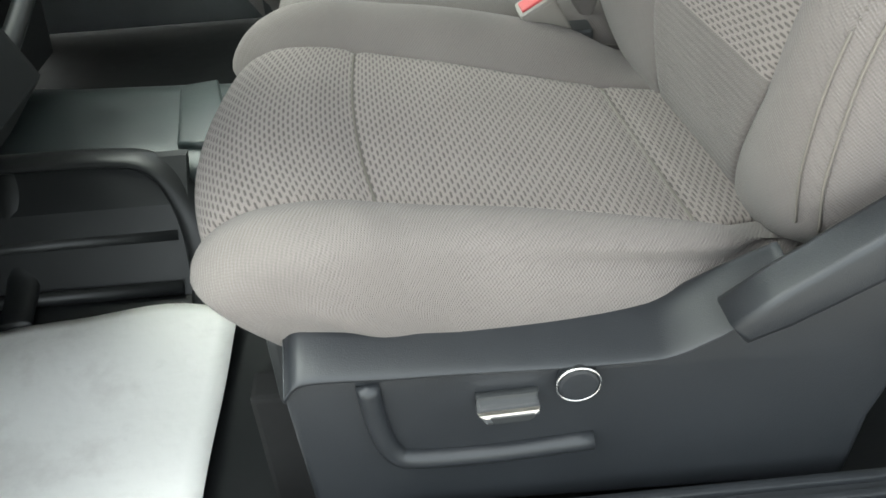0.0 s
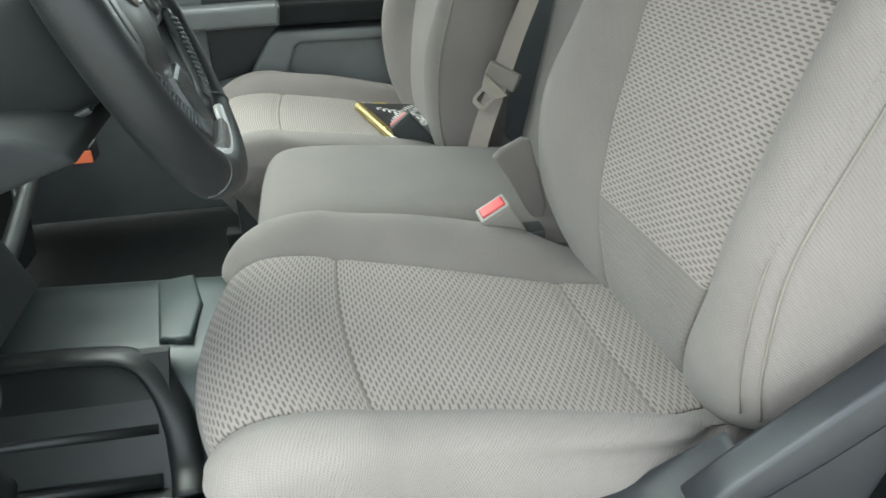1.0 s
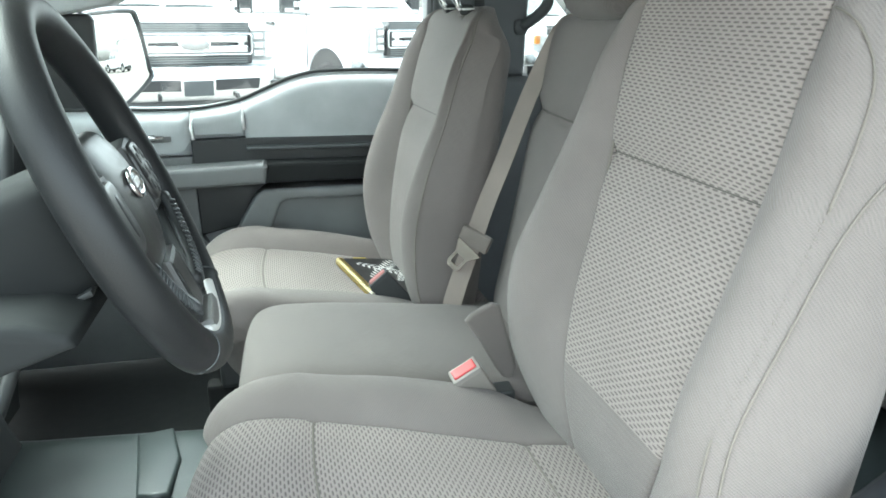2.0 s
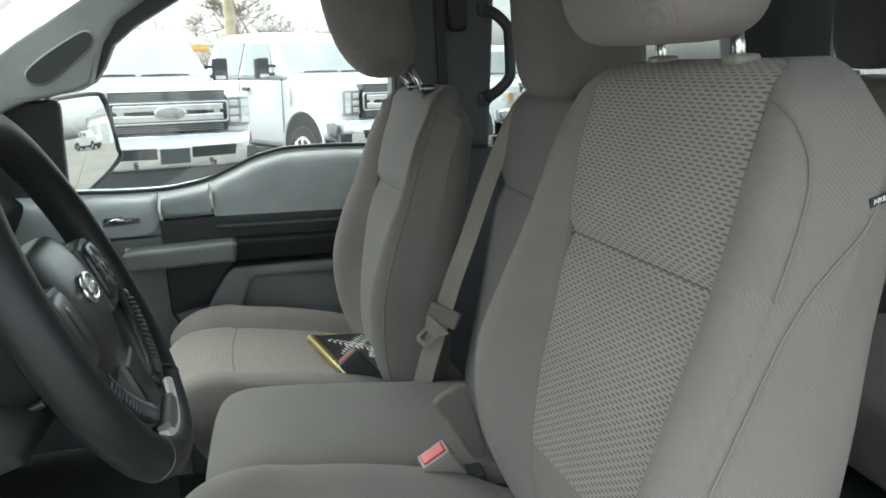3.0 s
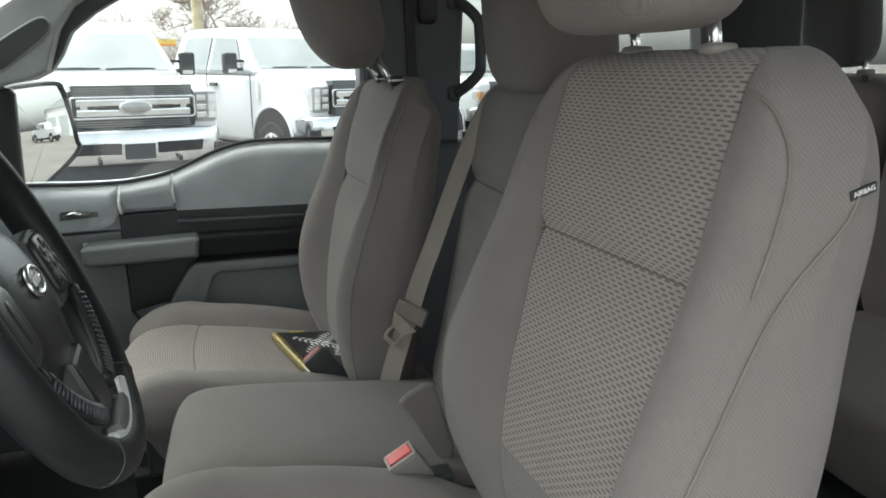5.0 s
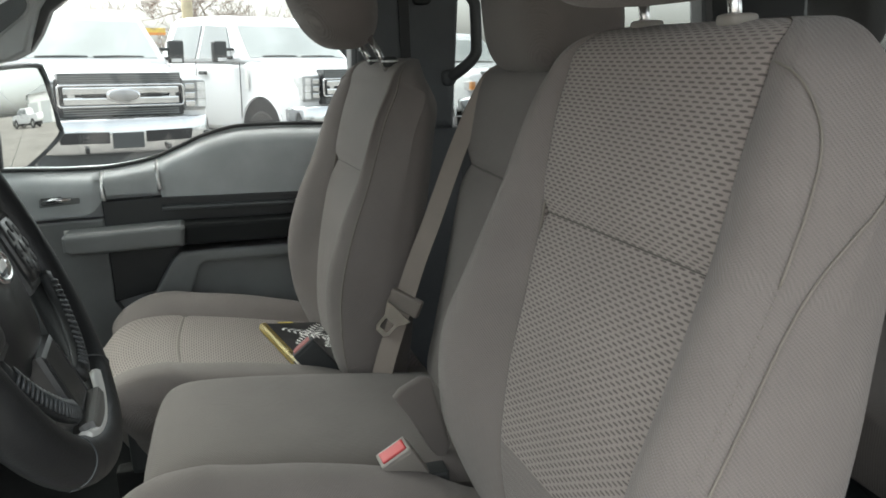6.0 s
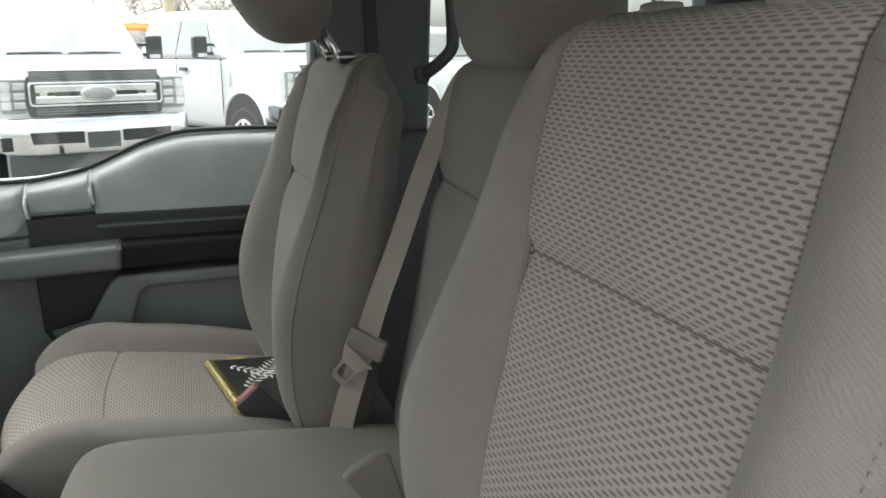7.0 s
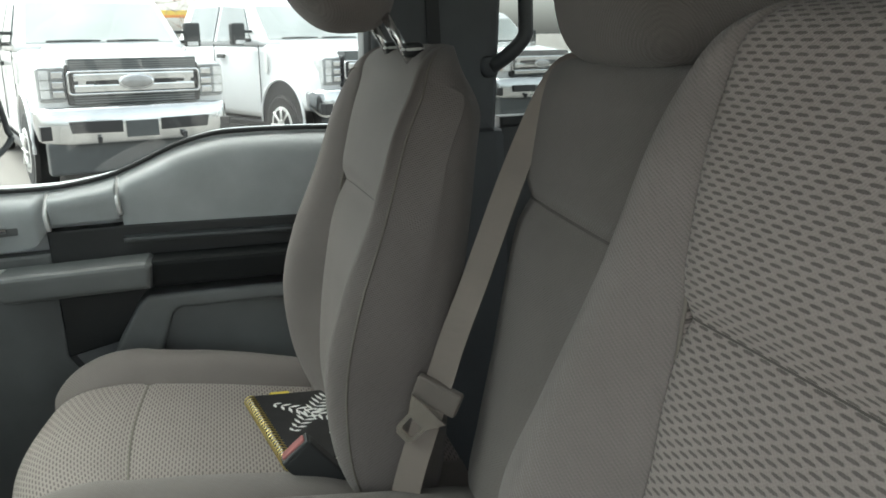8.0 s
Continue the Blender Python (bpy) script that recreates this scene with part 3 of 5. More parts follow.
def shield(seat, yc, o, dx=0.0):
    """Plastic side shield with switches, under the cushion's outer edge."""
    y0, y1 = yc + o * 0.245, yc + o * 0.292
    out = [(-0.055, 0.92), (-0.062, 1.095), (-0.052, 1.110), (-0.035, 1.113), (0.02, 1.108), (0.08, 1.104), (0.16, 1.098), (0.22, 1.096), (0.247, 1.100), (0.275, 1.114), (0.298, 1.126), (0.335, 1.143), (0.39, 1.163), (0.44, 1.178), (0.50, 1.19), (0.47, 1.12), (0.445, 1.06), (0.425, 0.98), (0.42, 0.90)]
    edge = [(x, z - 0.006) for x, z in out[1:12]]
    out = [(x + dx, z - (0.027 - 0.0010 * i if 0 < i < 12 else 0.0)) for i, (x, z) in enumerate(out)]
    sh = part("side_shield", prism(out, min(y0, y1), max(y0, y1), "xz", 0.008, 3), M_SIDE, seat, "dark moulded plastic seat shield", smooth=True)
    yb = yc + o * 0.293
    # sloping lip along the top, and the pressed ridge that frames the switches
    prof = spline([(0.236, -0.004), (0.242, 0.002), (0.252, 0.001), (0.270, -0.008), (0.287, -0.017), (0.2955, -0.023), (0.2965, -0.027), (0.290, -0.030), (0.245, -0.031)], 25)
    edge = spline(edge, 50)
    n = len(prof)
    vs, fs = [], []
    for i, (x, z) in enumerate(edge):
        end = min(1.0, (0.10 + 0.9 * i / 4), 0.25 + 0.75 * (49 - i) / 9)
        slim = 1.0 - 0.46 * min(1.0, i / 27)
        vs += [(x + dx, yc + o * (0.236 + (y - 0.236) * (0.9 + 0.1 * end)), z + d * slim) for y, d in prof]
    for i in range(len(edge) - 1):
        for j in range(n - 1):
            q = (i * n + j, i * n + j + 1, (i + 1) * n + j + 1, (i + 1) * n + j)
            fs.append(q if o < 0 else q[::-1])
    fs += [tuple(range(n)), tuple(range(len(vs) - n, len(vs)))[::-1]]
    obj("shield_lip", vs, fs, M_SIDE, sh)
    rib = [(0.004 + dx, 1.075), (0.008 + dx, 1.03), (0.017 + dx, 0.996), (0.036 + dx, 0.985), (0.10 + dx, 0.983), (0.185 + dx, 0.988)]
    bar("shield_ridge", [(x, yb, z) for x, z in spline(rib, 30)], 0.0095, M_SIDE, sh, k=10)
    part("lever_recess", prism([(0.088 + dx, 1.037), (0.087 + dx, 1.055), (0.137 + dx, 1.056), (0.136 + dx, 1.037)], *sorted((yb - o * 0.002, yb + o * 0.006)), "xz", 0.003), M_BLACK, sh)
    part("recline_lever", prism([(0.087 + dx, 1.047), (0.137 + dx, 1.049), (0.137 + dx, 1.043), (0.130 + dx, 1.037), (0.094 + dx, 1.035)], *sorted((yb, yb + o * 0.018)), "xz", 0.004), M_CHROME, sh, "chrome-edged switch paddle")
    part("paddle_face", prism([(0.097 + dx, 1.0445), (0.132 + dx, 1.0455), (0.132 + dx, 1.042), (0.127 + dx, 1.0385), (0.100 + dx, 1.0375)], *sorted((yb + o * 0.0172, yb + o * 0.0190)), "xz", 0.0006), M_BLACK, sh)
    c = (0.168 + dx, yb + o * 0.004, 1.062)
    part("lumbar_knob", disc(c, (0, 1, 0), 0.0165, 0.012, 32, 0.003), M_SIDE, sh)
    ring = [(c[0] + 0.0175 * math.cos(a), c[1] + o * 0.004, c[2] + 0.0175 * math.sin(a)) for a in np.linspace(0, 2 * math.pi, 36, endpoint=False)]
    bar("knob_ring", ring, 0.0011, M_STEEL, sh, "thin chrome ring", closed=True)
    # recliner arm that climbs along the backrest
    arm = [(0.274, 1.122), (0.288, 1.104), (0.320, 1.118), (0.385, 1.156), (0.54, 1.258), (0.53, 1.306), (0.372, 1.196), (0.308, 1.150)]
    ya, yb2 = yc + o * 0.28, yc + o * 0.318
    part("recliner_arm", prism([(x + dx, z) for x, z in arm], min(ya, yb2), max(ya, yb2), "xz", 0.006, 2), M_SIDE, sh, smooth=True)
    return sh


shield(driver, DY, -1)

# seat pans and tracks, under the cushions
for seat, yc, dx in ((driver, DY, 0.0), (passenger, 0.50, -0.095)):
    part("seat_pan", box(-0.09 + dx, 0.42 + dx, yc - 0.2, yc + 0.2, 0.96, 1.05, 0.01), M_BLACK, seat)
    for s in (-0.17, 0.17):
        part("seat_track", box(-0.12 + dx, 0.46 + dx, yc + s - 0.02, yc + s + 0.02, 0.79, 0.965, 0.006), M_DULL, seat)

# middle seat
middle = thing("middle_seat", "plain grey cloth jump seat between the front seats", "car seat", "front seats")


def plain_rings(keys, yc):
    """Rings of a pad without bolsters: (x, z, turn of the normal, half width, depth)."""
    rings = []
    for x, z, phi, w, dep in spline(keys, 6 * (len(keys) - 1) + 1):
        half = [(0.25 * w, 0.0), (0.45 * w, -0.0005), (0.62 * w, -0.002), (0.75 * w, -0.004), (0.85 * w, -0.008), (0.92 * w, -0.014), (0.97 * w, -0.024),
                (w, -0.042), (w, -0.5 * dep), (w - 0.006, 0.02 - dep), (w - 0.03, -dep), (0.4 * w, -dep)]
        ctrl = [(0, 0)] + half + [(0, -dep)] + [(-a, c) for a, c in half[::-1]]
        nx, nz = -math.sin(radians(phi)), math.cos(radians(phi))
        rings.append([(x + nx * c, yc + a, z + nz * c) for a, c in spline(ctrl, K * len(ctrl), closed=True)])
    return np.array(rings)


def middle_seat(seat, yc):
    w = 0.186
    ck = [(-0.085, 0.96, 98), (-0.108, 1.03, 92), (-0.118, 1.10, 84), (-0.105, 1.145, 48), (-0.07, 1.165, 10), (0.0, 1.166, -2), (0.12, 1.155, -5), (0.25, 1.140, -6), (0.34, 1.130, -6), (0.40, 1.12, -6)]
    g = plain_rings([(x, z, a, w - (0.02 if i in (0, 9) else 0.0), 0.13) for i, (x, z, a) in enumerate(ck)], yc)
    panels, g = ring_loft(g, MARKS, lambda b, c: "top" if c in ("insert", "outer", "inner") else "skirt", [])
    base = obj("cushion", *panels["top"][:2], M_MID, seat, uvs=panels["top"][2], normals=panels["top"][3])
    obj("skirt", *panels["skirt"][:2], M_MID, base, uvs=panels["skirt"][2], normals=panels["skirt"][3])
    for c in (8 * K, 18 * K):
        seam(base, g, range(2, g.shape[0] - 4), c, 0.0012)
    bk = [(0.375, 1.09, 76), (0.352, 1.12, 76), (0.368, 1.20, 77), (0.392, 1.30, 77), (0.414, 1.40, 77), (0.436, 1.495, 77), (0.456, 1.58, 77), (0.470, 1.63, 74), (0.488, 1.655, 66), (0.52, 1.662, 60)]
    g = plain_rings([(x, z, a, w - (0.02 if i in (0, 9) else -0.010), 0.12 if i < 8 else 0.05) for i, (x, z, a) in enumerate(bk)], yc + 0.012)
    for q, s in ((28, 0.12), (29, 0.45), (30, 1.0), (31, 0.4)):
        g[q, :, 0] += 0.014 * s
    panels, g = ring_loft(g, MARKS, lambda b, c: ("lower_panel", "upper_panel")[b] if c in ("insert", "outer", "inner") else "shell", [30])
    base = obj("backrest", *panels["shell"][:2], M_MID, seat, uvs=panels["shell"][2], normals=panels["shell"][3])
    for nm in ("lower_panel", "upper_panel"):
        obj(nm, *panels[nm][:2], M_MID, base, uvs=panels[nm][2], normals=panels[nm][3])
    cross_seam(base, g, 30, range(-6 * K, 6 * K + 1), 0.0022)
    for c in (8 * K, 18 * K):
        seam(base, g, range(3, g.shape[0] - 6), c, 0.0013)
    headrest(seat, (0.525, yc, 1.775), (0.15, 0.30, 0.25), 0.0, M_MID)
    part("seat_box", box(-0.06, 0.40, yc - 0.15, yc + 0.15, 0.80, 1.03, 0.01), M_BLACK, seat)


middle_seat(middle, 0.060)

# ---- belts and loose things ----
belt = thing("seat_belt", "grey-tan lap belt hanging down the middle backrest", "seat belt")
bp = spline([(0.53, 0.225, 1.668), (0.489, 0.225, 1.638), (0.436, 0.23, 1.533), (0.377, 0.226, 1.396), (0.345, 0.222, 1.326), (0.319, 0.218, 1.260), (0.279, 0.214, 1.155), (0.262, 0.212, 1.09)], 40)
turn = np.linspace(0, 1, 40)[:, None] ** 0.7
vs, fs = ribbon(bp, 0.038, 0.0016, (1 - turn) * np.array((0.45, -0.88, 0.1)) + turn * np.array((0.85, -0.5, 0.12)))
obj("webbing", vs, fs, M_WEB, belt, smooth=False)
tb = part("tongue_grip", box(0.289, 0.351, 0.208, 0.222, 1.240, 1.274, 0.005, 3), M_GRIP, belt)
tb.matrix_basis = Matrix.Translation((0.320, 0.215, 1.257)) @ pose(0, 0, 0, 0, 24, -32) @ Matrix.Translation((-0.320, -0.215, -1.257))


def tongue(parent):
    """The steel loop that clicks into a buckle."""
    outer = [(-0.028, 0.016), (-0.022, 0.004), (-0.015, -0.008), (-0.015, -0.034), (-0.009, -0.042), (0.009, -0.042), (0.015, -0.034), (0.015, -0.008), (0.022, 0.004), (0.028, 0.016)]
    inner = [(-0.009, -0.010), (-0.0095, -0.012), (-0.0095, -0.014), (-0.0095, -0.028), (-0.007, -0.032), (0.007, -0.032), (0.0095, -0.028), (0.0095, -0.014), (0.0095, -0.012), (0.009, -0.010)]
    bm = bmesh.new()
    rim = [[bm.verts.new((x, y, z)) for x, z in side] for y in (-0.0012, 0.0012) for side in (outer, inner)]
    n = len(outer)
    for i in range(n):
        k = (i + 1) % n
        bm.faces.new((rim[0][i], rim[0][k], rim[1][k], rim[1][i]))
        bm.faces.new((rim[2][i], rim[3][i], rim[3][k], rim[2][k]))
        bm.faces.new((rim[0][i], rim[2][i], rim[2][k], rim[0][k]))
        bm.faces.new((rim[1][i], rim[1][k], rim[3][k], rim[3][i]))
    t = part("steel_tongue", bm, M_TONGUE, parent, "bare steel belt tongue")
    t.matrix_basis = pose(0.296, 0.204, 1.236, 0, 42, -32)
    return t


tongue(belt)


def buckle(label, place, body, size=1.0, length=0.062, axis=(-0.45, -0.35, 0.82), button=M_RED):
    """A belt buckle whose red face looks up and ahead towards the door; its stalk runs down and back."""
    e = thing("belt_buckle", label, "seat belt buckle", "belt buckles")
    part("body", box(-0.0225, 0.0225, -0.0135, 0.0135, -length, 0.0, 0.005, 3), body, e)
    part("button_frame", box(-0.0215, 0.0215, -0.0130, 0.0130, -0.004, 0.0035, 0.003, 2), body, e)
    part("release_button", box(-0.0175, 0.0175, -0.0085, 0.0085, 0.0, 0.0062, 0.0025, 3), button, e, "red release button")
    vs, fs = ribbon([(0, 0, -length + 0.007), (0.004, 0.004, -length - 0.028), (0.012, 0.012, -length - 0.058)], 0.030, 0.005, (1, 0, 0))
    obj("stalk", vs, fs, M_BLACK, e)
    n = Vector(axis).normalized()
    l = Vector((0.80, 0.02, 0.46))
    l = (l - n * l.dot(n)).normalized()
    m = Matrix((l, n.cross(l), n)).transposed().to_4x4()
    e.matrix_basis = Matrix.Translation(place) @ m @ Matrix.Diagonal((size, size, size, 1))
    return e


buckle("grey belt buckle with red button beside the driver's seat", (0.224, -0.152, 1.164), M_GREYP, 1.08, 0.085)
buckle("black belt buckle with red button lying on the notebook", (0.140, 0.305, 1.165), M_BLACK, 1.08, 0.09, (-0.62, 0.02, 0.78), M_ROSE)
sleeve = thing("belt_sleeve", "flat grey cloth belt sleeve tucked between two seats", "seat belt")
part("sleeve", prism([(0.236, 1.222), (0.246, 1.233), (0.278, 1.248), (0.290, 1.244), (0.316, 1.140), (0.304, 1.110), (0.284, 1.138), (0.256, 1.192)], -0.106, -0.092, "xz", 0.005, 3), M_MID, sleeve, smooth=True)
part("clip", box(0.272, 0.302, -0.150, -0.112, 1.098, 1.122, 0.004), M_BLACK, sleeve)

book = thing("notebook", "black spiral notebook with white leaf print on passenger seat", "notebook")


def notebook(e):
    a, b = Vector((0.065, 0.575, 1.119)), Vector((0.122, 0.350, 1.111))
    along = (b - a).normalized()
    across = Vector((1, 0, -0.17))
    across = (across - along * across.dot(along)).normalized()
    up = along.cross(across)
    if up.z < 0:
        up = -up
    m = Matrix((along, across, up)).transposed().to_4x4()
    e.matrix_basis = Matrix.Translation(a) @ m
    ln, wd = (b - a).length, 0.155
    part("cover", box(0, ln, 0.008, wd, 0.010, 0.0125, 0.0008), M_BOOK, e, "black cover with white leaf print")
    part("back_cover", box(0, ln, 0.008, wd, -0.001, 0.001, 0.0008), M_BOOK, e)
    part("pages", box(0.003, ln - 0.003, 0.010, wd - 0.003, 0.0012, 0.0098, 0.0005), M_PAGE, e)
    part("ribbon_marker", box(-0.014, -0.0005, 0.045, 0.078, 0.004, 0.0105, 0.002), M_YELLOW, e)
    for i in range(26):
        t = 0.006 + (ln - 0.012) * i / 25
        ring = [(t, 0.008 + 0.009 * math.cos(w), 0.006 + 0.009 * math.sin(w)) for w in np.linspace(0, 2 * math.pi, 14, endpoint=False)]
        bar("wire_loop", ring, 0.0012, M_BRASS, e, closed=True, k=5)
    # white leaf print: crossing fronds of slim leaflets on either side of a stem
    rng = random.Random(5)
    for ax, ay, bx, by, w in ((0.040, 0.038, 0.125, 0.135, 0.030), (0.140, 0.040, 0.030, 0.128, 0.030), (0.165, 0.095, 0.085, 0.140, 0.022)):
        a0, b0 = np.array((ax, ay)), np.array((bx, by))
        d = (b0 - a0) / np.linalg.norm(b0 - a0)
        s = np.array((-d[1], d[0]))
        vs, fs = [], []
        count = 11
        for k in range(count):
            f = k / (count - 1)
            root = a0 + (b0 - a0) * f
            reach = w * (0.45 + 1.1 * f * (1.25 - f)) * rng.uniform(0.85, 1.1)
            for sg in (-1, 1):
                ld = d * 0.62 + s * sg * 0.78
                ls = np.array((-ld[1], ld[0])) * 0.0030
                base = len(vs)
                for q, t in ((0.04, 0.35), (0.5, 1.0), (1.0, 0.08)):
                    for e2 in (-1, 1):
                        p = root + ld * reach * q + ls * e2 * t
                        vs.append((p[0], p[1], 0.0131))
                fs += [(base, base + 1, base + 3, base + 2), (base + 2, base + 3, base + 5, base + 4)]
        obj("leaf_print", vs, fs, M_WHITE, e, smooth=False)


notebook(book)

# ---- cab structure ----
# floor, tunnel, firewall
single(part("floor", box(-1.25, 2.1, -0.86, 0.96, 0.70, 0.78, 0.0), M_DASHLOW, None), "dark vinyl cab floor", "floor", kind="structure")


def tunnel():
    prof = [(-0.20, 0.775), (-0.16, 0.80), (-0.11, 0.90), (-0.06, 0.945), (0.0, 0.955), (0.08, 0.957), (0.18, 0.953), (0.24, 0.90), (0.29, 0.80), (0.32, 0.775)]
    vs, fs = [], []
    p = spline(prof, 33)
    xs = [-1.25, -0.9, -0.6, -0.5, -0.3, 0.0, 1.2]
    hs = [1.15, 1.1, 1.05, 1.0, 0.95, 0.85, 0.7]
    for x, h in zip(xs, hs):
        for y, z in p:
            vs.append((x, y, 0.775 + (z - 0.775) * h))
    n = len(p)
    for i in range(len(xs) - 1):
        for j in range(n - 1):
            fs.append((i * n + j, i * n + j + 1, (i + 1) * n + j + 1, (i + 1) * n + j))
    return obj("floor_tunnel", vs, fs, M_VINYL)


hump = single(tunnel(), "grey vinyl hump along the middle of the floor", "floor", kind="structure")
part("vinyl_flap", prism([(-0.325, 0.165), (-0.262, 0.178), (-0.236, 0.07), (-0.240, -0.045), (-0.292, -0.04)], 0.935, 0.953, "xy", 0.006, 2), M_VINYL, hump, smooth=True)
single(part("firewall", box(-1.30, -1.24, -0.86, 0.96, 0.70, 1.45, 0.0), M_BLACK, None), "dark carpeted firewall", "wall", kind="structure")
single(part("ceiling", prism([(-0.30, 1.985), (-0.05, 2.02), (1.7, 2.03), (2.05, 1.98), (2.05, 2.06), (1.7, 2.09), (-0.05, 2.08), (-0.34, 2.03)], -0.82, 0.92, "xz"), M_HEAD, None), "pale grey cloth headliner", "ceiling", kind="structure")
# rear wall with its window
single(part("wall_rear", box(2.05, 2.11, -0.86, 0.96, 0.70, 1.50), M_TRIMD, None), "dark rear cab wall below the window", "wall", kind="structure")
for y0, y1 in ((-0.86, -0.70), (0.80, 0.96)):
    single(part("rear_corner", box(2.04, 2.10, y0, y1, 1.50, 2.03, 0.01), M_TRIMD, None), "dark rear corner pillar trim", "pillar", kind="structure")

back_pane = single(part("window_rear", box(2.062, 2.066, -0.70, 0.80, 1.50, 2.0), M_PANE, None), "clear rear cab window", "window", kind="structure")
back_pane.visible_shadow = False

# driver's opening: sill, pillar
plate = part("sill_plate", box(0.0, 0.72, -0.93, -0.712, 0.86, 0.932, 0.006, 2), M_SIDE, None)
sill = single(part("door_sill", box(-0.95, 0.72, -0.93, -0.735, 0.70, 0.895, 0.012, 2), M_SIDE, None), "dark plastic scuff plate along the open doorway", "sill", kind="structure")
for i in range(4):
    part("scuff_rib", box(0.02, 0.70, -0.728 - 0.017 * i, -0.720 - 0.017 * i, 0.930, 0.938, 0.002), M_SIDE, sill)
plate.parent = sill
# windscreen pillars
LOW = [(-1.02, 1.40), (-0.86, 1.46), (-0.64, 1.64), (-0.535, 1.684), (-0.487, 1.691), (-0.455, 1.697), (-0.41, 1.702), (-0.372, 1.720), (-0.345, 1.755), (-0.318, 1.805), (-0.258, 1.849), (-0.149, 1.907), (0.03, 1.985), (0.45, 2.005)]
HIGH = [(0.45, 2.05), (-0.10, 2.045), (-0.36, 1.918), (-0.517, 1.829), (-0.75, 1.68), (-1.02, 1.50)]


def pillar(side):
    y = 0.05 + side * 0.84
    face = LOW[:8] + [(-0.358, 1.758), (-0.338, 1.81), (-0.30, 1.862), (-0.20, 1.925), (0.0, 2.0), (0.45, 2.012)] + HIGH
    return part("windscreen_pillar", prism(face, y - 0.035, y + 0.045, "xz", 0.012, 3), M_PILLAR, None)


ap = single(pillar(1), "pale grey moulded windscreen pillar with a grab recess", "pillar", kind="structure")
slot = spline([(-0.500, 1.730), (-0.507, 1.750), (-0.480, 1.775), (-0.43, 1.806), (-0.385, 1.830), (-0.364, 1.836), (-0.353, 1.826), (-0.362, 1.801), (-0.42, 1.757), (-0.468, 1.727)], 50, closed=True)
part("grab_recess", prism([tuple(p) for p in slot], 0.85, 0.86, "xz"), M_TRIMD, ap, "dark recess of the grab handle")
bar("recess_lip", [(p[0], 0.857, p[1]) for p in slot], 0.0055, M_PILLAR, ap, closed=True, k=8)
frame_edge = part("door_frame", prism(LOW + [(0.45, 2.04), (0.0, 2.035), (-0.30, 1.90), (-0.40, 1.80), (-0.60, 1.70), (-1.02, 1.44)], 0.905, 0.95, "xz", 0.006), M_TRIMD, None)
single(frame_edge, "dark window frame edge below the windscreen pillar", "trim", kind="structure")
single(pillar(-1), "pale grey windscreen pillar beside the open doorway", "pillar", kind="structure")
single(part("mirror_sail", prism([(-0.80, 1.44), (-0.80, 1.60), (-0.60, 1.69), (-0.47, 1.686), (-0.462, 1.672), (-0.474, 1.44)], 0.915, 0.945, "xz", 0.008), M_BLACK, None), "black triangular trim at the front of the door window", "trim", kind="structure")
# windscreen
single(part("windscreen", prism([(-1.20, 1.44), (-1.205, 1.448), (-0.33, 2.025), (-0.32, 2.015)], -0.74, 0.84, "xz"), M_TINT, None), "slightly green tinted windscreen glass", "window", kind="structure")
# middle pillars
bpil = thing("door_pillar", "dark plastic pillar between front and rear doors", "pillar", kind="structure")
part("pillar_trim", prism([(0.325, 1.50), (0.575, 1.50), (0.605, 1.88), (0.645, 2.03), (0.33, 2.03), (0.335, 1.70)], 0.80, 0.90, "xz", 0.02, 3), M_POST, bpil)
part("pillar_foot", box(0.422, 0.60, 0.82, 0.93, 0.78, 1.505, 0.02), M_POST, bpil)
bar("pillar_ridge", [(0.353, 0.801, 1.53), (0.360, 0.798, 1.75), (0.355, 0.801, 2.02)], 0.010, M_POST, bpil, k=10, up=(0, 1, 0))
part("belt_slot", box(0.45, 0.475, 0.794, 0.80, 1.62, 1.98, 0.002), M_BLACK, bpil)
vs, fs = soft_box((0.505, 0.79, 1.84), (0.05, 0.03, 0.10), 0.5, 20, 12)
obj("belt_guide", vs, fs, M_BLACK, bpil)
grab = thing("grab_handle", "black loop grab handle on the door pillar", "grab handle")
gp = spline([(0.578, 0.80, 1.842), (0.602, 0.785, 1.826), (0.627, 0.778, 1.796), (0.631, 0.778, 1.765), (0.631, 0.778, 1.70), (0.627, 0.778, 1.672), (0.602, 0.785, 1.645), (0.570, 0.80, 1.622)], 40)
bar("grip", gp, 0.014, M_TRIMD, grab, k=12, up=(0, 1, 0))
for p in (gp[0], gp[-1]):
    vs, fs = soft_box((p[0] - 0.004, 0.803, p[2]), (0.036, 0.026, 0.040), 0.7, 16, 8)
    obj("mount", vs, fs, M_POST, grab)
dpil = single(part("driver_door_pillar", prism([(0.72, 0.80), (0.86, 0.80), (0.86, 1.50), (0.84, 2.03), (0.66, 2.03), (0.70, 1.50)], -0.88, -0.80, "xz", 0.015), M_TRIMD, None), "dark pillar behind the driver's doorway", "pillar", kind="structure")

# ---- passenger door ----
pdoor = thing("passenger_door", "closed grey front door with moulded armrest and chrome strips", "car door", kind="structure")
SILL = [(-0.95, 1.462), (-0.70, 1.462), (-0.46, 1.456), (-0.36, 1.450), (-0.257, 1.448), (-0.20, 1.453), (-0.139, 1.464), (-0.08, 1.486), (-0.025, 1.508), (0.02, 1.520), (0.07, 1.527), (0.17, 1.526), (0.27, 1.521), (0.42, 1.512)]
top = [tuple(p) for p in spline(SILL, 52)]
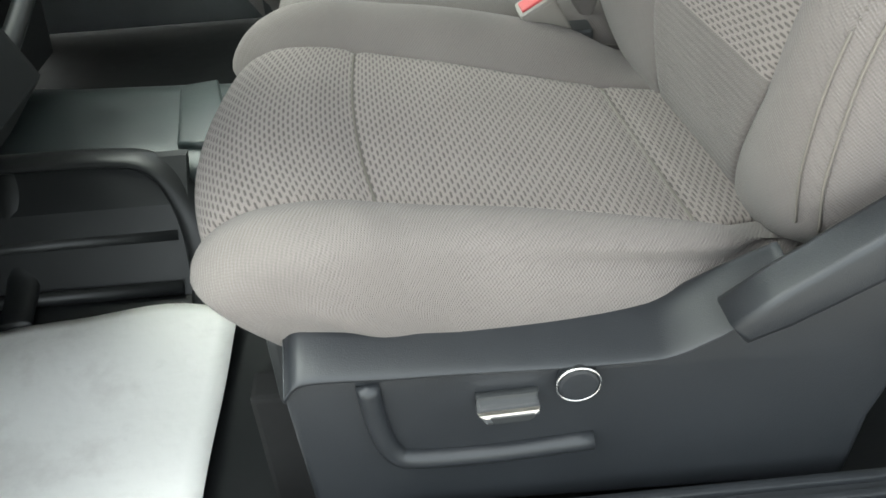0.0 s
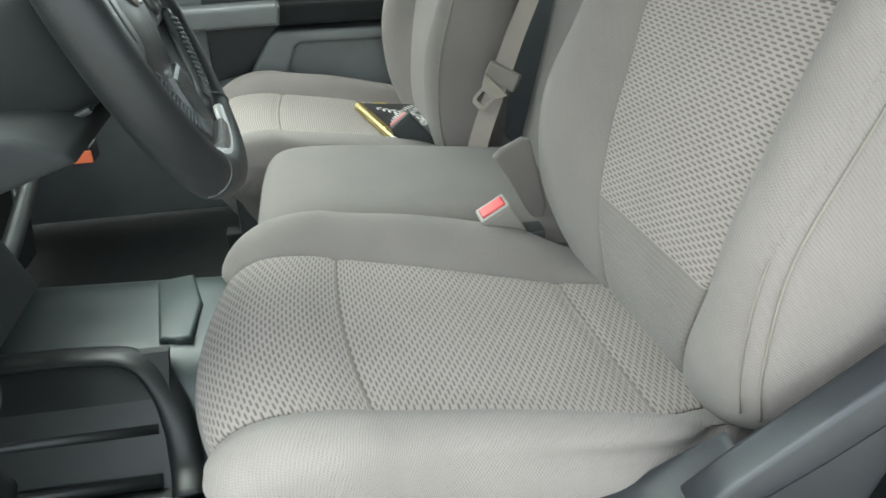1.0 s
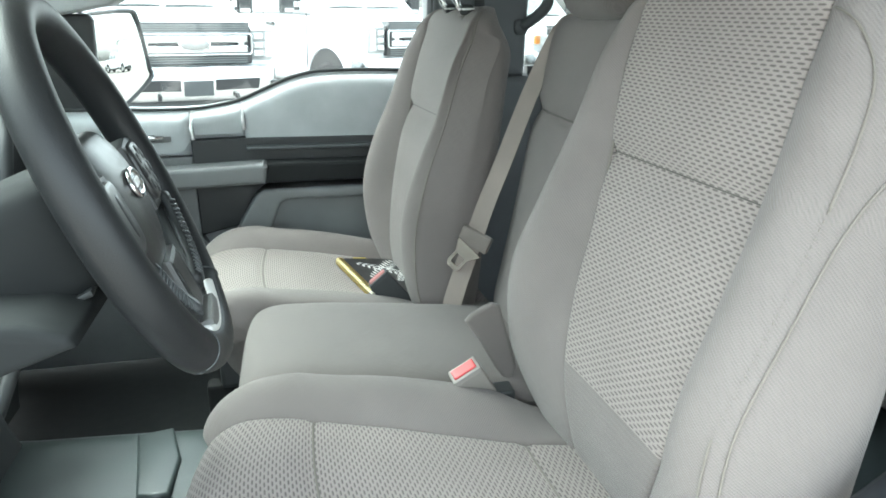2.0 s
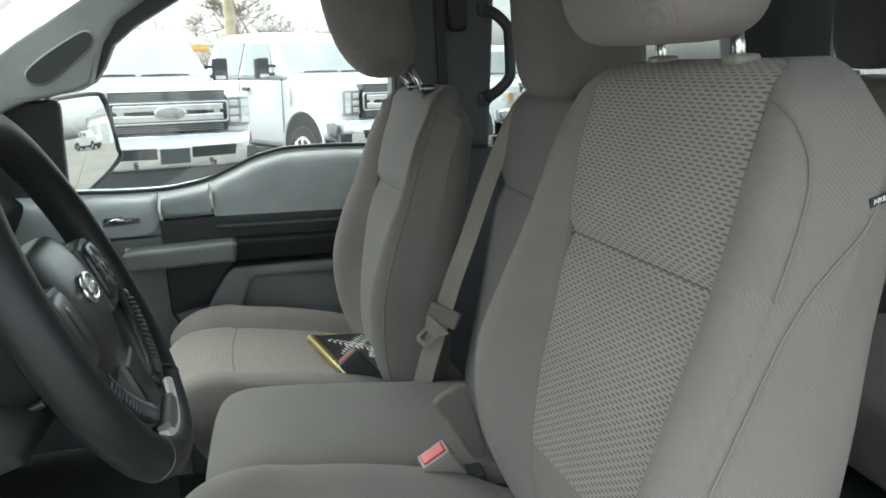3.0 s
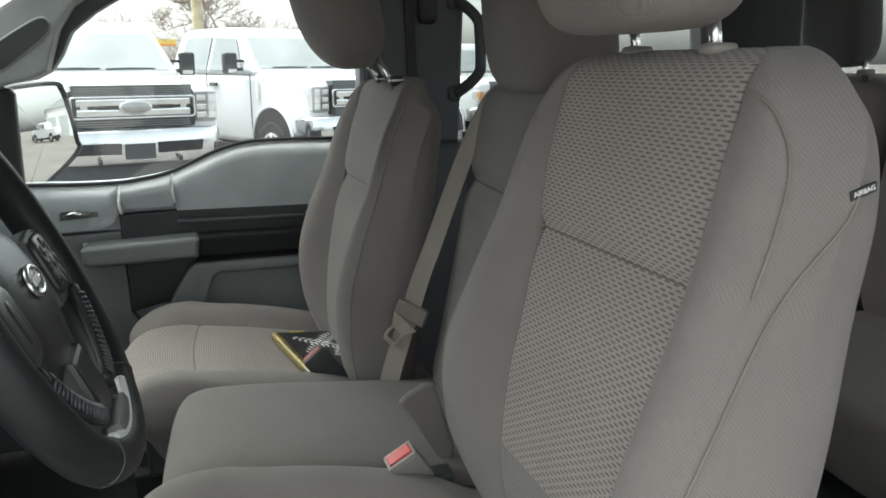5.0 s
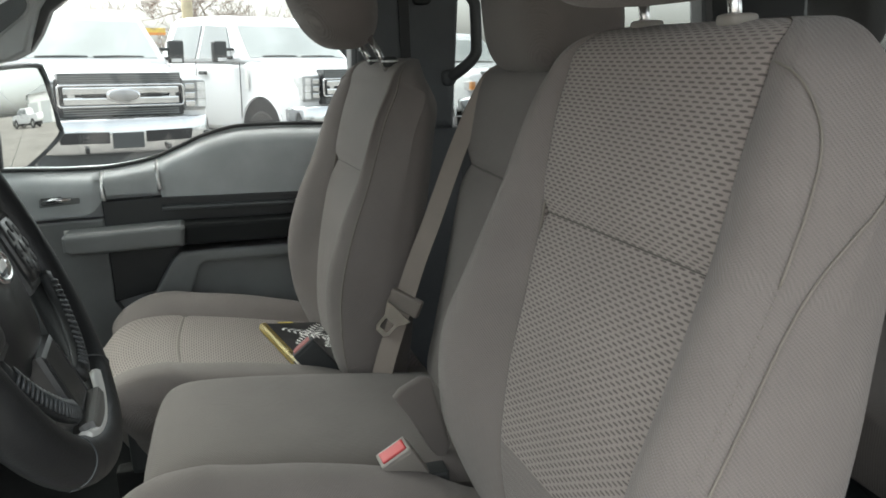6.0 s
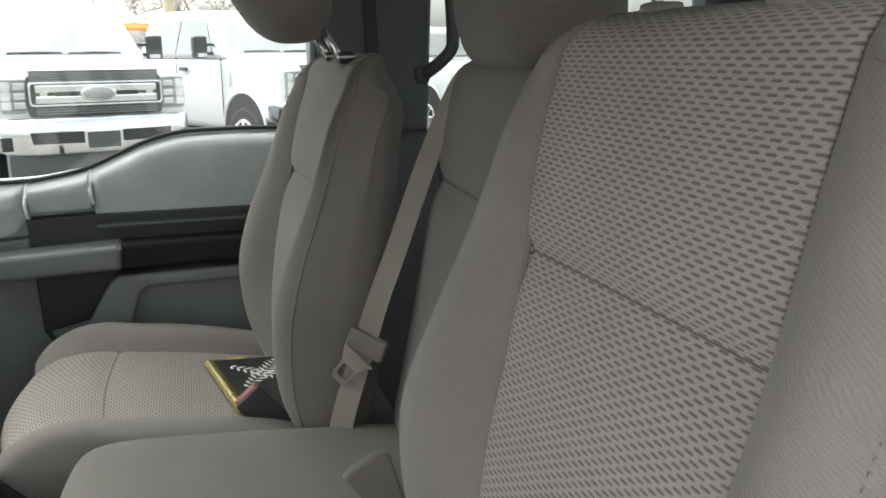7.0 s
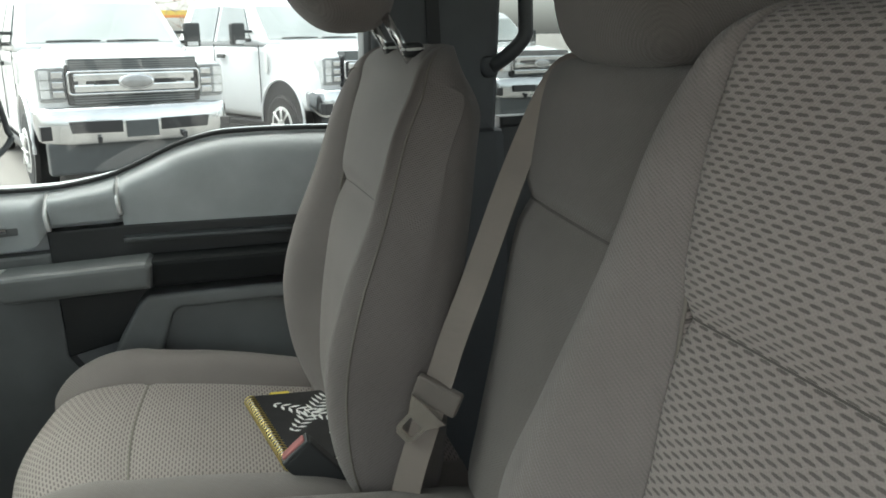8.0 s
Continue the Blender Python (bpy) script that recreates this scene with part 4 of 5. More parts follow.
# main skin with its thickness
part("door_skin", prism([(-0.95, 0.80)] + top + [(0.42, 0.80)], 0.905, 0.985, "xz"), M_TRIM, pdoor)


def bulge(name, x0, x1, z_of, mat, depth, label=""):
    """Upper door pad: follows the window line, swells inwards below it. z_of(x) gives its lower edge."""
    xs = np.linspace(x0, x1, 36)
    tz = np.interp(xs, [p[0] for p in top], [p[1] for p in top])
    prof = [(0.0, 0.0), (0.03, -0.35), (0.10, -0.72), (0.24, -0.95), (0.45, -1.0), (0.75, -0.92), (1.0, -0.86)]
    pr = spline(prof, 22)
    vs, fs = [], []
    n = len(pr)
    for x, zt in zip(xs, tz):
        zb = z_of(x)
        for f, d in pr:
            vs.append((x, 0.912 + d * depth, zt - 0.004 - f * (zt - 0.004 - zb)))
    for i in range(len(xs) - 1):
        for j in range(n - 1):
            fs.append((i * n + j, i * n + j + 1, (i + 1) * n + j + 1, (i + 1) * n + j))
    for i in (0, len(xs) - 1):
        vs_base = len(vs)
        row = [i * n + j for j in range(n)]
        vs.append((xs[i], 0.93, vs[row[0]][2]))
        vs.append((xs[i], 0.93, vs[row[-1]][2]))
        f = row + [vs_base + 1, vs_base]
        fs.append(tuple(f if i else f[::-1]))
    return obj(name, vs, fs, mat, pdoor, label)


bulge("upper_pad", -0.128, 0.42, lambda x: 1.362 - 0.02 * (x + 0.13), M_TRIM, 0.045)
bulge("tweeter_pad", -0.252, -0.134, lambda x: 1.388, M_TRIM, 0.050)
bulge("release_bezel", -0.95, -0.262, lambda x: 1.345 + 0.030 * max(0.0, (x + 0.300) / 0.038) ** 2, M_TRIM, 0.050)
# chrome strips at both ends of the small pad
for x in (-0.257, -0.131):
    zt = float(np.interp(x, [p[0] for p in top], [p[1] for p in top]))
    pr = [(x, 0.908, zt - 0.006), (x, 0.880, zt - 0.02), (x, 0.862, zt - 0.04), (x + 0.001, 0.861, zt - 0.058), (x + 0.002, 0.866, zt - 0.070)]
    vs, fs = ribbon(spline(pr, 18), 0.0075, 0.006, (1, 0, 0))
    obj("chrome_strip", vs, fs, M_STRIP, pdoor, "slim chrome strip")
# window rubber
bar("window_seal", [(x, 0.906, z + 0.002) for x, z in top], 0.0048, M_BLACK, pdoor, "black rubber window seal", k=8)
pane = part("window_glass", prism([(-0.475, 1.452)] + [p for p in top if p[0] > -0.47] + [(0.42, 1.99), (0.03, 1.983), (-0.149, 1.905), (-0.258, 1.847), (-0.318, 1.803), (-0.372, 1.718), (-0.475, 1.69)], 0.922, 0.926, "xz"), M_PANE, pdoor, "clear lightly tinted side glass")
pane.visible_shadow = False
# release handle
part("release_recess", prism([(-0.395, 1.372), (-0.395, 1.398), (-0.315, 1.402), (-0.305, 1.395), (-0.308, 1.376)], 0.863, 0.869, "xz", 0.002), M_ARM, pdoor)
part("release_hole", prism([(-0.39, 1.377), (-0.39, 1.394), (-0.345, 1.396), (-0.345, 1.379)], 0.8615, 0.868, "xz", 0.001), M_BLACK, pdoor)
bar("release_lever", [(-0.385, 0.861, 1.384), (-0.36, 0.855, 1.389), (-0.325, 0.858, 1.388)], 0.006, M_CHROME, pdoor, "chrome door release", k=10)
part("lock_switch", box(-0.352, -0.338, 0.862, 0.87, 1.30, 1.315, 0.002), M_SATIN, pdoor)
# dark belt under the pads, with a ledge
part("belt_panel", prism([(-0.262, 1.13), (-0.262, 1.375), (-0.13, 1.375), (0.42, 1.356), (0.42, 1.25), (-0.09, 1.255), (-0.165, 1.15)], 0.868, 0.908, "xz", 0.004), M_BLACK, pdoor)
part("belt_ledge", prism([(-0.128, 1.346), (-0.128, 1.356), (0.42, 1.340), (0.42, 1.330)], 0.846, 0.872, "xz", 0.004), M_TRIMD, pdoor)
# armrest
arm = [(-0.345, 1.278), (-0.345, 1.312), (-0.335, 1.318), (-0.088, 1.320), (-0.078, 1.312), (-0.084, 1.270), (-0.33, 1.268)]
ar = part("armrest", prism(arm, 0.785, 0.87, "xz", 0.019, 4), M_ARM, pdoor)
part("armrest_rear", prism([(-0.086, 1.268), (-0.08, 1.318), (0.42, 1.306), (0.42, 1.262)], 0.80, 0.87, "xz", 0.008, 2), M_DASHLOW, pdoor)
# lower pocket panel
low = [(-0.215, 0.84), (-0.215, 1.05), (-0.16, 1.165), (-0.115, 1.235), (-0.095, 1.252), (0.42, 1.244)]
ins = [(0.42, 1.214), (-0.040, 1.222), (-0.055, 1.212), (-0.076, 1.16), (-0.115, 1.05), (-0.115, 0.84)]
part("pocket_border", prism(low + ins, 0.808, 0.908, "xz", 0.009, 3), M_ARM, pdoor, smooth=True)
part("pocket_panel", prism([(-0.19, 0.84), (-0.19, 1.05), (-0.09, 1.236), (0.42, 1.228), (0.42, 0.84)], 0.832, 0.90, "xz"), M_ARM, pdoor)
part("lower_door", prism([(-0.95, 0.80), (-0.95, 1.335), (-0.262, 1.335), (-0.262, 1.13), (-0.215, 1.05), (-0.215, 0.80)], 0.872, 0.908, "xz", 0.006), M_ARM, pdoor)

# rear door on that side
rdoor = thing("rear_door", "dark closed rear door with its window sill", "car door", kind="structure")
part("door_skin", prism([(0.60, 0.80), (0.60, 1.515), (0.70, 1.512), (2.05, 1.50), (2.05, 0.80)], 0.88, 0.985, "xz", 0.012), M_TRIMD, rdoor)
part("sill_cap", prism([(0.60, 1.50), (0.60, 1.522), (2.05, 1.507), (2.05, 1.485)], 0.86, 0.90, "xz", 0.006), M_BLACK, rdoor)
rear_pane = part("window_glass", box(0.60, 2.04, 0.918, 0.922, 1.505, 1.965), M_PRIVACY, rdoor, "grey tinted rear side glass")
rear_pane.visible_shadow = False
part("roof_rail", box(-0.02, 2.05, 0.84, 0.95, 1.955, 2.06, 0.02), M_HEAD, rdoor)
single(part("roof_rail_driver", box(-0.02, 2.05, -0.88, -0.78, 1.95, 2.06, 0.02), M_HEAD, None), "pale headliner edge over the doorway", "trim", kind="structure")
ddoor = single(part("rear_door_driver", prism([(0.80, 0.78), (0.80, 1.50), (2.05, 1.50), (2.05, 0.78)], -0.92, -0.85, "xz", 0.01), M_TRIMD, None), "dark closed rear door on the driver's side", "car door", kind="structure")

# door mirror outside
mir = thing("door_mirror", "black door mirror outside the passenger window", "car mirror")
mo = [(-0.100, -0.128), (-0.112, 0.112), (-0.10, 0.124), (0.060, 0.130), (0.090, 0.112), (0.104, 0.05), (0.116, -0.02), (0.112, -0.055), (-0.050, -0.134), (-0.085, -0.138)]
big = [(p[0] * 1.13, p[1] * 1.09) for p in mo]
part("housing", prism(big, 0.004, 0.10, "xz", 0.022, 3), M_BLACK, mir)
curved = [(0.0, -0.0045, 0.0)]
edge = spline(mo, 48, closed=True)
for k in range(1, 9):
    curved += [(p[0] * k / 8, -0.0045 + (p[0] ** 2 + p[1] ** 2) * (k / 8) ** 2 / 3.0, p[1] * k / 8) for p in edge]
fan = [(0, 1 + (j + 1) % 48, 1 + j) for j in range(48)] + [(1 + 48 * k + j, 1 + 48 * k + (j + 1) % 48, 1 + 48 * (k + 1) + (j + 1) % 48, 1 + 48 * (k + 1) + j) for k in range(7) for j in range(48)]
obj("mirror_glass", curved, fan, Nodes("mirror_silver").out((0.62, 0.62, 0.60), 0.02, None, 1.0), mir, "convex silvered mirror glass")
bar("bezel", [(p[0] * 1.03, 0.0, p[1] * 1.03) for p in spline(mo, 60, closed=True)], 0.006, M_BLACK, mir, closed=True, k=8)
part("mirror_arm", box(-0.20, -0.10, 0.02, 0.08, -0.10, 0.0, 0.02), M_BLACK, mir)
mir.matrix_basis = Matrix.Translation((-0.462, 1.155, 1.555)) @ pose(0, 0, 0, 0, 0, 60.5)

# ---- dashboard, wheel, pedals ----
dash = thing("dashboard", "dark moulded dashboard with a padded top", "dashboard", kind="structure")


def dash_body():
    prof = [(-1.22, 1.40), (-1.0, 1.475), (-0.80, 1.50), (-0.62, 1.49), (-0.565, 1.462), (-0.56, 1.43), (-0.60, 1.34), (-0.575, 1.24), (-0.56, 1.16), (-0.60, 1.08), (-0.75, 1.04), (-1.0, 1.05)]
    p = spline(prof, 72, closed=True)
    ys = np.linspace(-0.80, 0.865, 40)
    vs, fs = [], []
    n = len(p)
    for y in ys:
        e = 1.0 - 0.03 * (abs(y - 0.03) / 0.83) ** 6
        for x, z in p:
            vs.append((-0.9 + (x + 0.9) * e, y, 1.25 + (z - 1.25) * e))
    for i in range(len(ys) - 1):
        for j in range(n):
            fs.append((i * n + j, (i + 1) * n + j, (i + 1) * n + (j + 1) % n, i * n + (j + 1) % n))
    fs.append(tuple(range(n)))
    fs.append(tuple((len(ys) - 1) * n + j for j in range(n))[::-1])
    return obj("dash_pad", vs, fs, M_DASHLOW, dash)


dash_body()
part("centre_stack", prism([(-0.60, 1.44), (-0.53, 1.42), (-0.50, 1.22), (-0.52, 1.02), (-0.62, 0.98), (-0.70, 1.2)], -0.09, 0.20, "xz", 0.015, 2), M_DASHLOW, dash)
part("knee_panel", prism([(-0.58, 1.30), (-0.44, 1.22), (-0.40, 1.12), (-0.46, 1.05), (-0.66, 1.04)], -0.74, -0.14, "xz", 0.02, 3), M_DASHLOW, dash)
part("kick_panel", prism([(-1.2, 0.80), (-1.2, 1.45), (-0.62, 1.45), (-0.56, 1.10), (-0.66, 0.80)], -0.85, -0.79, "xz", 0.015, 2), M_DASHLOW, dash)
for z in (1.36, 1.375, 1.39, 1.405):
    part("vent_slat", box(-0.575, -0.548, -0.76, -0.64, z, z + 0.005, 0.001), M_SATIN, dash)

wheel = thing("steering_wheel", "black leather steering wheel with a satin lower spoke", "steering wheel")
R = 0.188


def wheel_parts(w):
    # local: z is the wheel's axis towards the driver, y up in its plane
    ring = [(R * math.cos(a), R * math.sin(a) * (1 if math.sin(a) > -0.86 else 0.985), 0) for a in np.linspace(0, 2 * math.pi, 96, endpoint=False)]
    bar("rim", ring, 0.0221, M_LEATHER, w, closed=True, k=20)
    for a0, a1 in ((-2.05, -1.09),):
        inner = [((R - 0.0185) * math.cos(a), (R - 0.0185) * math.sin(a), 0.012) for a in np.linspace(a0, a1, 24)]
        bar("rim_inlay", inner, 0.006, M_SATIN, w, "satin silver inlay", k=8)
    for a in (-2.2, -0.94):
        st = [((R + 0.0224 * math.cos(b)) * math.cos(a), (R + 0.0224 * math.cos(b)) * math.sin(a), 0.0224 * math.sin(b)) for b in np.linspace(-0.4, 2.6, 14)]
        bar("rim_seam", st, 0.0009, M_TRIMD, w, k=5)
    # airbag pad: a broad soft block whose face lies in the rim's plane
    def pad(x, y, z):
        return (x * (1 - 0.30 * (y < 0) * abs(y)), y, z * (1 - 0.30 * (0.8 * x * x + y * y)))
    vs, fs = soft_box((0, -0.016, -0.034), (0.196, 0.160, 0.066), 0.5, 48, 24, pad)
    obj("airbag_pad", vs, fs, M_PADG, w, "grey moulded hub pad")
    em = [(0.0265 * math.cos(a), 0.0 + 0.0135 * math.sin(a), 0.000) for a in np.linspace(0, 2 * math.pi, 40, endpoint=False)]
    bar("badge_ring", em, 0.0034, M_CHROME, w, "chrome oval badge rim", closed=True, k=10)
    vs, fs = soft_box((0, 0.0, -0.001), (0.050, 0.024, 0.006), 0.9, 28, 10)
    obj("badge", vs, fs, plain("badge_dark", (0.10, 0.11, 0.13), 0.25, 0.4), w, "small dark oval badge")
    part("badge_plate", box(-0.013, 0.013, -0.004, 0.004, 0.001, 0.003, 0.0008), M_SATIN, w)
    for s in (-1, 1):
        sp = [(s * 0.080, -0.050), (s * 0.080, 0.030), (s * 0.13, 0.034), (s * 0.182, 0.026), (s * 0.182, -0.040), (s * 0.13, -0.052)][::-s]
        part("side_spoke", prism(sp, -0.030, -0.006, "xy", 0.006, 2), M_BLACK, w)
        vs, fs = soft_box((s * 0.118, -0.008, -0.007), (0.062, 0.070, 0.014), 0.45, 24, 10)
        obj("switch_pod", vs, fs, M_PADG, w)
        for i in range(3):
            for k in range(3):
                if s < 0 or (i == 1 and k == 1):
                    continue
                a = math.atan2(k - 1, i - 1)
                bx, by = s * 0.118 + 0.021 * math.cos(a), -0.008 + 0.023 * math.sin(a)
                vs, fs = soft_box((bx, by, -0.001), (0.014, 0.014, 0.004), 0.7, 12, 8)
                obj("button", vs, fs, M_BLACK, w)
        vs, fs = soft_box((s * 0.118, -0.008, -0.001), (0.018, 0.018 if s > 0 else 0.046, 0.005), 0.8, 16, 8)
        obj("button", vs, fs, M_PADG, w)
        # ribbed thumb grip that sweeps from the side spoke to the lower one
        grip = spline([(s * 0.148, -0.048, -0.004), (s * 0.122, -0.085, -0.004), (s * 0.082, -0.118, -0.004), (s * 0.046, -0.136, -0.006)], 22)
        bar("thumb_grip", grip, 0.011, M_BLACK, w, k=8, flat=0.6)
        for q in range(2, 20):
            d = grip[q + 1] - grip[q - 1]
            a2 = np.array((-d[1], d[0], 0)) / np.linalg.norm(d)
            bar("grip_rib", [grip[q] - a2 * 0.009 + (0, 0, 0.005), grip[q] + (0, 0, 0.0085), grip[q] + a2 * 0.009 + (0, 0, 0.005)], 0.0016, M_TRIMD, w, k=5)
    low = [(-0.034, -0.080), (0.034, -0.080), (0.040, -0.150), (-0.040, -0.150)]
    part("lower_spoke", prism(low, -0.026, -0.004, "xy", 0.006, 2), M_PADG, w)
    for s in (-1, 1):
        part("spoke_slot", box(min(s * 0.026, s * 0.031), max(s * 0.026, s * 0.031), -0.146, -0.092, -0.005, -0.0035), M_BLACK, w)
    part("spoke_plate", prism([(-0.042, -0.152), (0.042, -0.152), (0.062, -0.180), (0.0, -0.190), (-0.062, -0.180)], -0.012, 0.004, "xy", 0.005, 2), M_DIM, w, "dim satin grey plate at the foot of the spokes")
    part("hub", disc((0, 0, -0.05), (0, 0, 1), 0.060, 0.06, 32, 0.01), M_BLACK, w)
    vs, fs = soft_box((0, -0.01, -0.14), (0.155, 0.13, 0.20), 0.4, 28, 16)
    obj("column_shroud", vs, fs, M_DASHLOW, w)
    part("shroud_seam", box(-0.079, 0.079, -0.068, -0.062, -0.23, -0.06, 0.002), M_BLACK, w)
    for s, ln in ((1, 0.15),):
        bar("stalk", [(s * 0.05, 0.01, -0.085), (s * 0.11, 0.025, -0.065), (s * ln, 0.035, -0.055)], [0.007, 0.008, 0.010], M_BLACK, w, k=10)
    bar("gear_lever", [(0.05, 0.03, -0.12), (0.12, 0.09, -0.10), (0.17, 0.15, -0.09), (0.185, 0.185, -0.088)], [0.008, 0.008, 0.009, 0.014], M_BLACK, w, k=10)


wheel_parts(wheel)
for ob in wheel.children:
    if ob.name.split(".")[0] not in ("rim", "rim_inlay", "rim_seam", "column_shroud", "shroud_seam", "stalk", "gear_lever"):
        ob.data.transform(Matrix.Translation((0, 0, 0.013)))
WA = 22.2
wheel.matrix_basis = Matrix.Translation((-0.177, -0.350, 1.512)) @ pose(0, 0, 0, 0, 0, 5.2) @ Matrix.Diagonal((1.047, 1.047, 1.047, 1)) @ Matrix(((0, -math.sin(radians(WA)), math.cos(radians(WA)), 0), (1, 0, 0, 0), (0, math.cos(radians(WA)), math.sin(radians(WA)), 0), (0, 0, 0, 1)))

# floor mat and paper
mat_ob = thing("floor_mat", "black rubber floor mat with raised ribs in the footwell", "floor mat")
part("sheet", prism([(-0.95, -0.66), (-0.95, -0.19), (-0.26, -0.19), (-0.24, -0.22), (-0.24, -0.66)], 0.781, 0.790, "xy", 0.004), M_RUBBER, mat_ob)
part("side_flap", prism([(-0.19, 0.784), (-0.165, 0.81), (-0.12, 0.90), (-0.075, 0.945), (-0.068, 0.955), (-0.085, 0.955), (-0.135, 0.905), (-0.185, 0.81), (-0.20, 0.79)], -0.95, -0.27, "yz"), M_RUBBER, mat_ob)
for pts in ([(-0.95, -0.072, 0.957), (-0.60, -0.072, 0.957), (-0.40, -0.074, 0.955), (-0.315, -0.090, 0.945), (-0.270, -0.13, 0.895), (-0.255, -0.18, 0.82), (-0.248, -0.235, 0.797)],
            [(-0.53, -0.076, 0.952), (-0.525, -0.12, 0.91), (-0.52, -0.17, 0.825), (-0.515, -0.25, 0.797)]):
    bar("rim_bead", spline(pts, 50), 0.024, M_RUBBER, mat_ob, k=12, flat=0.42)
for y, z in ((-0.150, 0.862), (-0.195, 0.800)):
    bar("rib", [(-0.90, y, z), (-0.29, y, z)], 0.011, M_RUBBER, mat_ob, k=8)


def floor_paper():
    vs, fs, nx, ny = [], [], 30, 26
    for i in range(nx):
        for j in range(ny):
            x = -0.95 + 0.748 * i / (nx - 1)
            f = j / (ny - 1)
            edge = -0.255 + 0.016 * math.sin(11.0 * x + 5.6) - 0.006 * math.sin(27 * x)
            y = -0.70 + (edge + 0.70) * f
            vs.append((x, y, 0.800 + 0.004 * math.sin(11 * x + 5 * y) + 0.003 * math.sin(23 * y - 7 * x)))
    for i in range(nx - 1):
        for j in range(ny - 1):
            fs.append((i * ny + j, i * ny + j + 1, (i + 1) * ny + j + 1, (i + 1) * ny + j))
    ob = obj("floor_paper", vs, fs, M_PAPER)
    so = ob.modifiers.new("thick", "SOLIDIFY")
    so.thickness = 0.0008
    return ob


single(floor_paper(), "smudged white protective paper laid over the floor mat", "floor paper")
part("column_cover", prism([(-0.62, 1.31), (-0.32, 1.435), (-0.24, 1.430), (-0.205, 1.418), (-0.198, 1.406), (-0.30, 1.372), (-0.60, 1.20)], -0.53, -0.16, "xz", 0.012, 3), M_DASHLOW, dash, smooth=True)
bar("brake_arm", spline([(-0.48, 0.20, 1.235), (-0.46, 0.10, 1.20), (-0.45, -0.06, 1.155), (-0.45, -0.20, 1.115), (-0.47, -0.30, 1.06)], 24), 0.014, M_BLACK, dash, k=8)
bar("release_cable", spline([(-0.50, 0.12, 1.19), (-0.47, 0.02, 1.15), (-0.47, -0.10, 1.11), (-0.50, -0.22, 1.06)], 24), 0.005, M_TRIMD, dash, k=6)
# small socket box under the dash, with an orange tag
mod = part("socket_box", box(-0.412, -0.366, 0.104, 0.15, 1.200, 1.228, 0.003), M_DULL, dash)
part("socket_bracket", box(-0.56, -0.405, 0.115, 0.135, 1.205, 1.220, 0.002), M_DULL, dash)
part("orange_tag", box(-0.412, -0.366, 0.101, 0.104, 1.203, 1.222, 0.0005), M_ORANGE, mod, "orange paper tag")

# ---- rear bench ----
bench = thing("rear_bench", "grey cloth rear bench with split upright backrest", "car seat")
for y0, y1, zt in ((-0.74, 0.365, 1.64), (0.38, 0.80, 1.625)):
    vs, fs = soft_box((1.24, (y0 + y1) / 2, 1.03), (0.48, y1 - y0, 0.17), 0.3, 36, 14)
    obj("cushion", vs, fs, M_CLOTH, bench, uvs=[(v[1], v[0]) for v in vs])
    vs, fs = soft_box((1.50, (y0 + y1) / 2, (zt + 1.05) / 2), (0.18, y1 - y0, zt - 1.05), 0.3, 36, 20, lambda x, y, z: (x + 0.5 * z, y, z))
    obj("backrest", vs, fs, M_CLOTH, bench, uvs=[(v[1], v[2]) for v in vs])
headrest(bench, (1.45, 0.535, 1.765), (0.10, 0.21, 0.24), 0.02, M_DARKCLOTH, e=0.55)
headrest(bench, (1.56, -0.45, 1.80), (0.12, 0.25, 0.22), 0.03, M_DARKCLOTH)
part("bench_base", box(1.08, 1.60, -0.72, 0.80, 0.78, 0.96, 0.01), M_BLACK, bench)
single(part("quarter_pillar", prism([(1.29, 1.50), (1.585, 1.50), (1.60, 2.03), (1.26, 2.03)], 0.84, 0.93, "xz", 0.02, 2), M_PADG, None), "dark trim behind the rear door window", "pillar", kind="structure")

# driver's belt, running down to its anchor by the sill
dbelt = thing("seat_belt", "tan belt webbing beside the driver's door pillar", "seat belt")
vs, fs = ribbon(spline([(0.505, -0.742, 0.935), (0.497, -0.748, 0.965), (0.525, -0.765, 1.03), (0.60, -0.785, 1.14), (0.72, -0.79, 1.45), (0.76, -0.79, 1.75)], 30), 0.046, 0.0016, (1, 0.1, -0.2))
obj("webbing", vs, fs, M_WEB, dbelt, smooth=False)

# ---- outside: lot, trucks, trees ----


def lot_material():
    n = Nodes("lot_surface")
    c = n.coords()
    big = n.noise(c, 0.25, 6.0, 0.6)
    fine = n.noise(c, 40.0, 5.0, 0.7)
    col = n.ramp(n.math("MULTIPLY_ADD", fine, 0.45, n.math("MULTIPLY", big, 0.6)), [(0.3, (0.15, 0.138, 0.125)), (0.75, (0.29, 0.275, 0.255))])
    return n.out(col, 0.9, n.bump(fine, 0.5, 0.01))


M_LOT = lot_material()
M_PAINT = plain("white_paint", (0.66, 0.67, 0.68), 0.22, vary=0.02, scale=2.0, Coat_Weight=0.6)
# windscreens: the sky's reflection is put into a pale base colour
M_GLASS_SKY = plain("truck_glass_sky", (0.34, 0.36, 0.355), 0.06, vary=0.25, scale=0.8)
M_SIDEGLASS = plain("truck_side_glass", (0.18, 0.195, 0.20), 0.08, vary=0.2, scale=0.8)
M_TYRE = plain("tyre", (0.02, 0.02, 0.021), 0.8, grain=0.3, grain_scale=200)
M_BRIGHT = plain("truck_chrome", (0.58, 0.59, 0.60), 0.17, 1.0, vary=0.10, scale=3.0)
M_LAMP = plain("headlamp", (0.62, 0.63, 0.63), 0.15, 0.3, vary=0.2, scale=12.0)
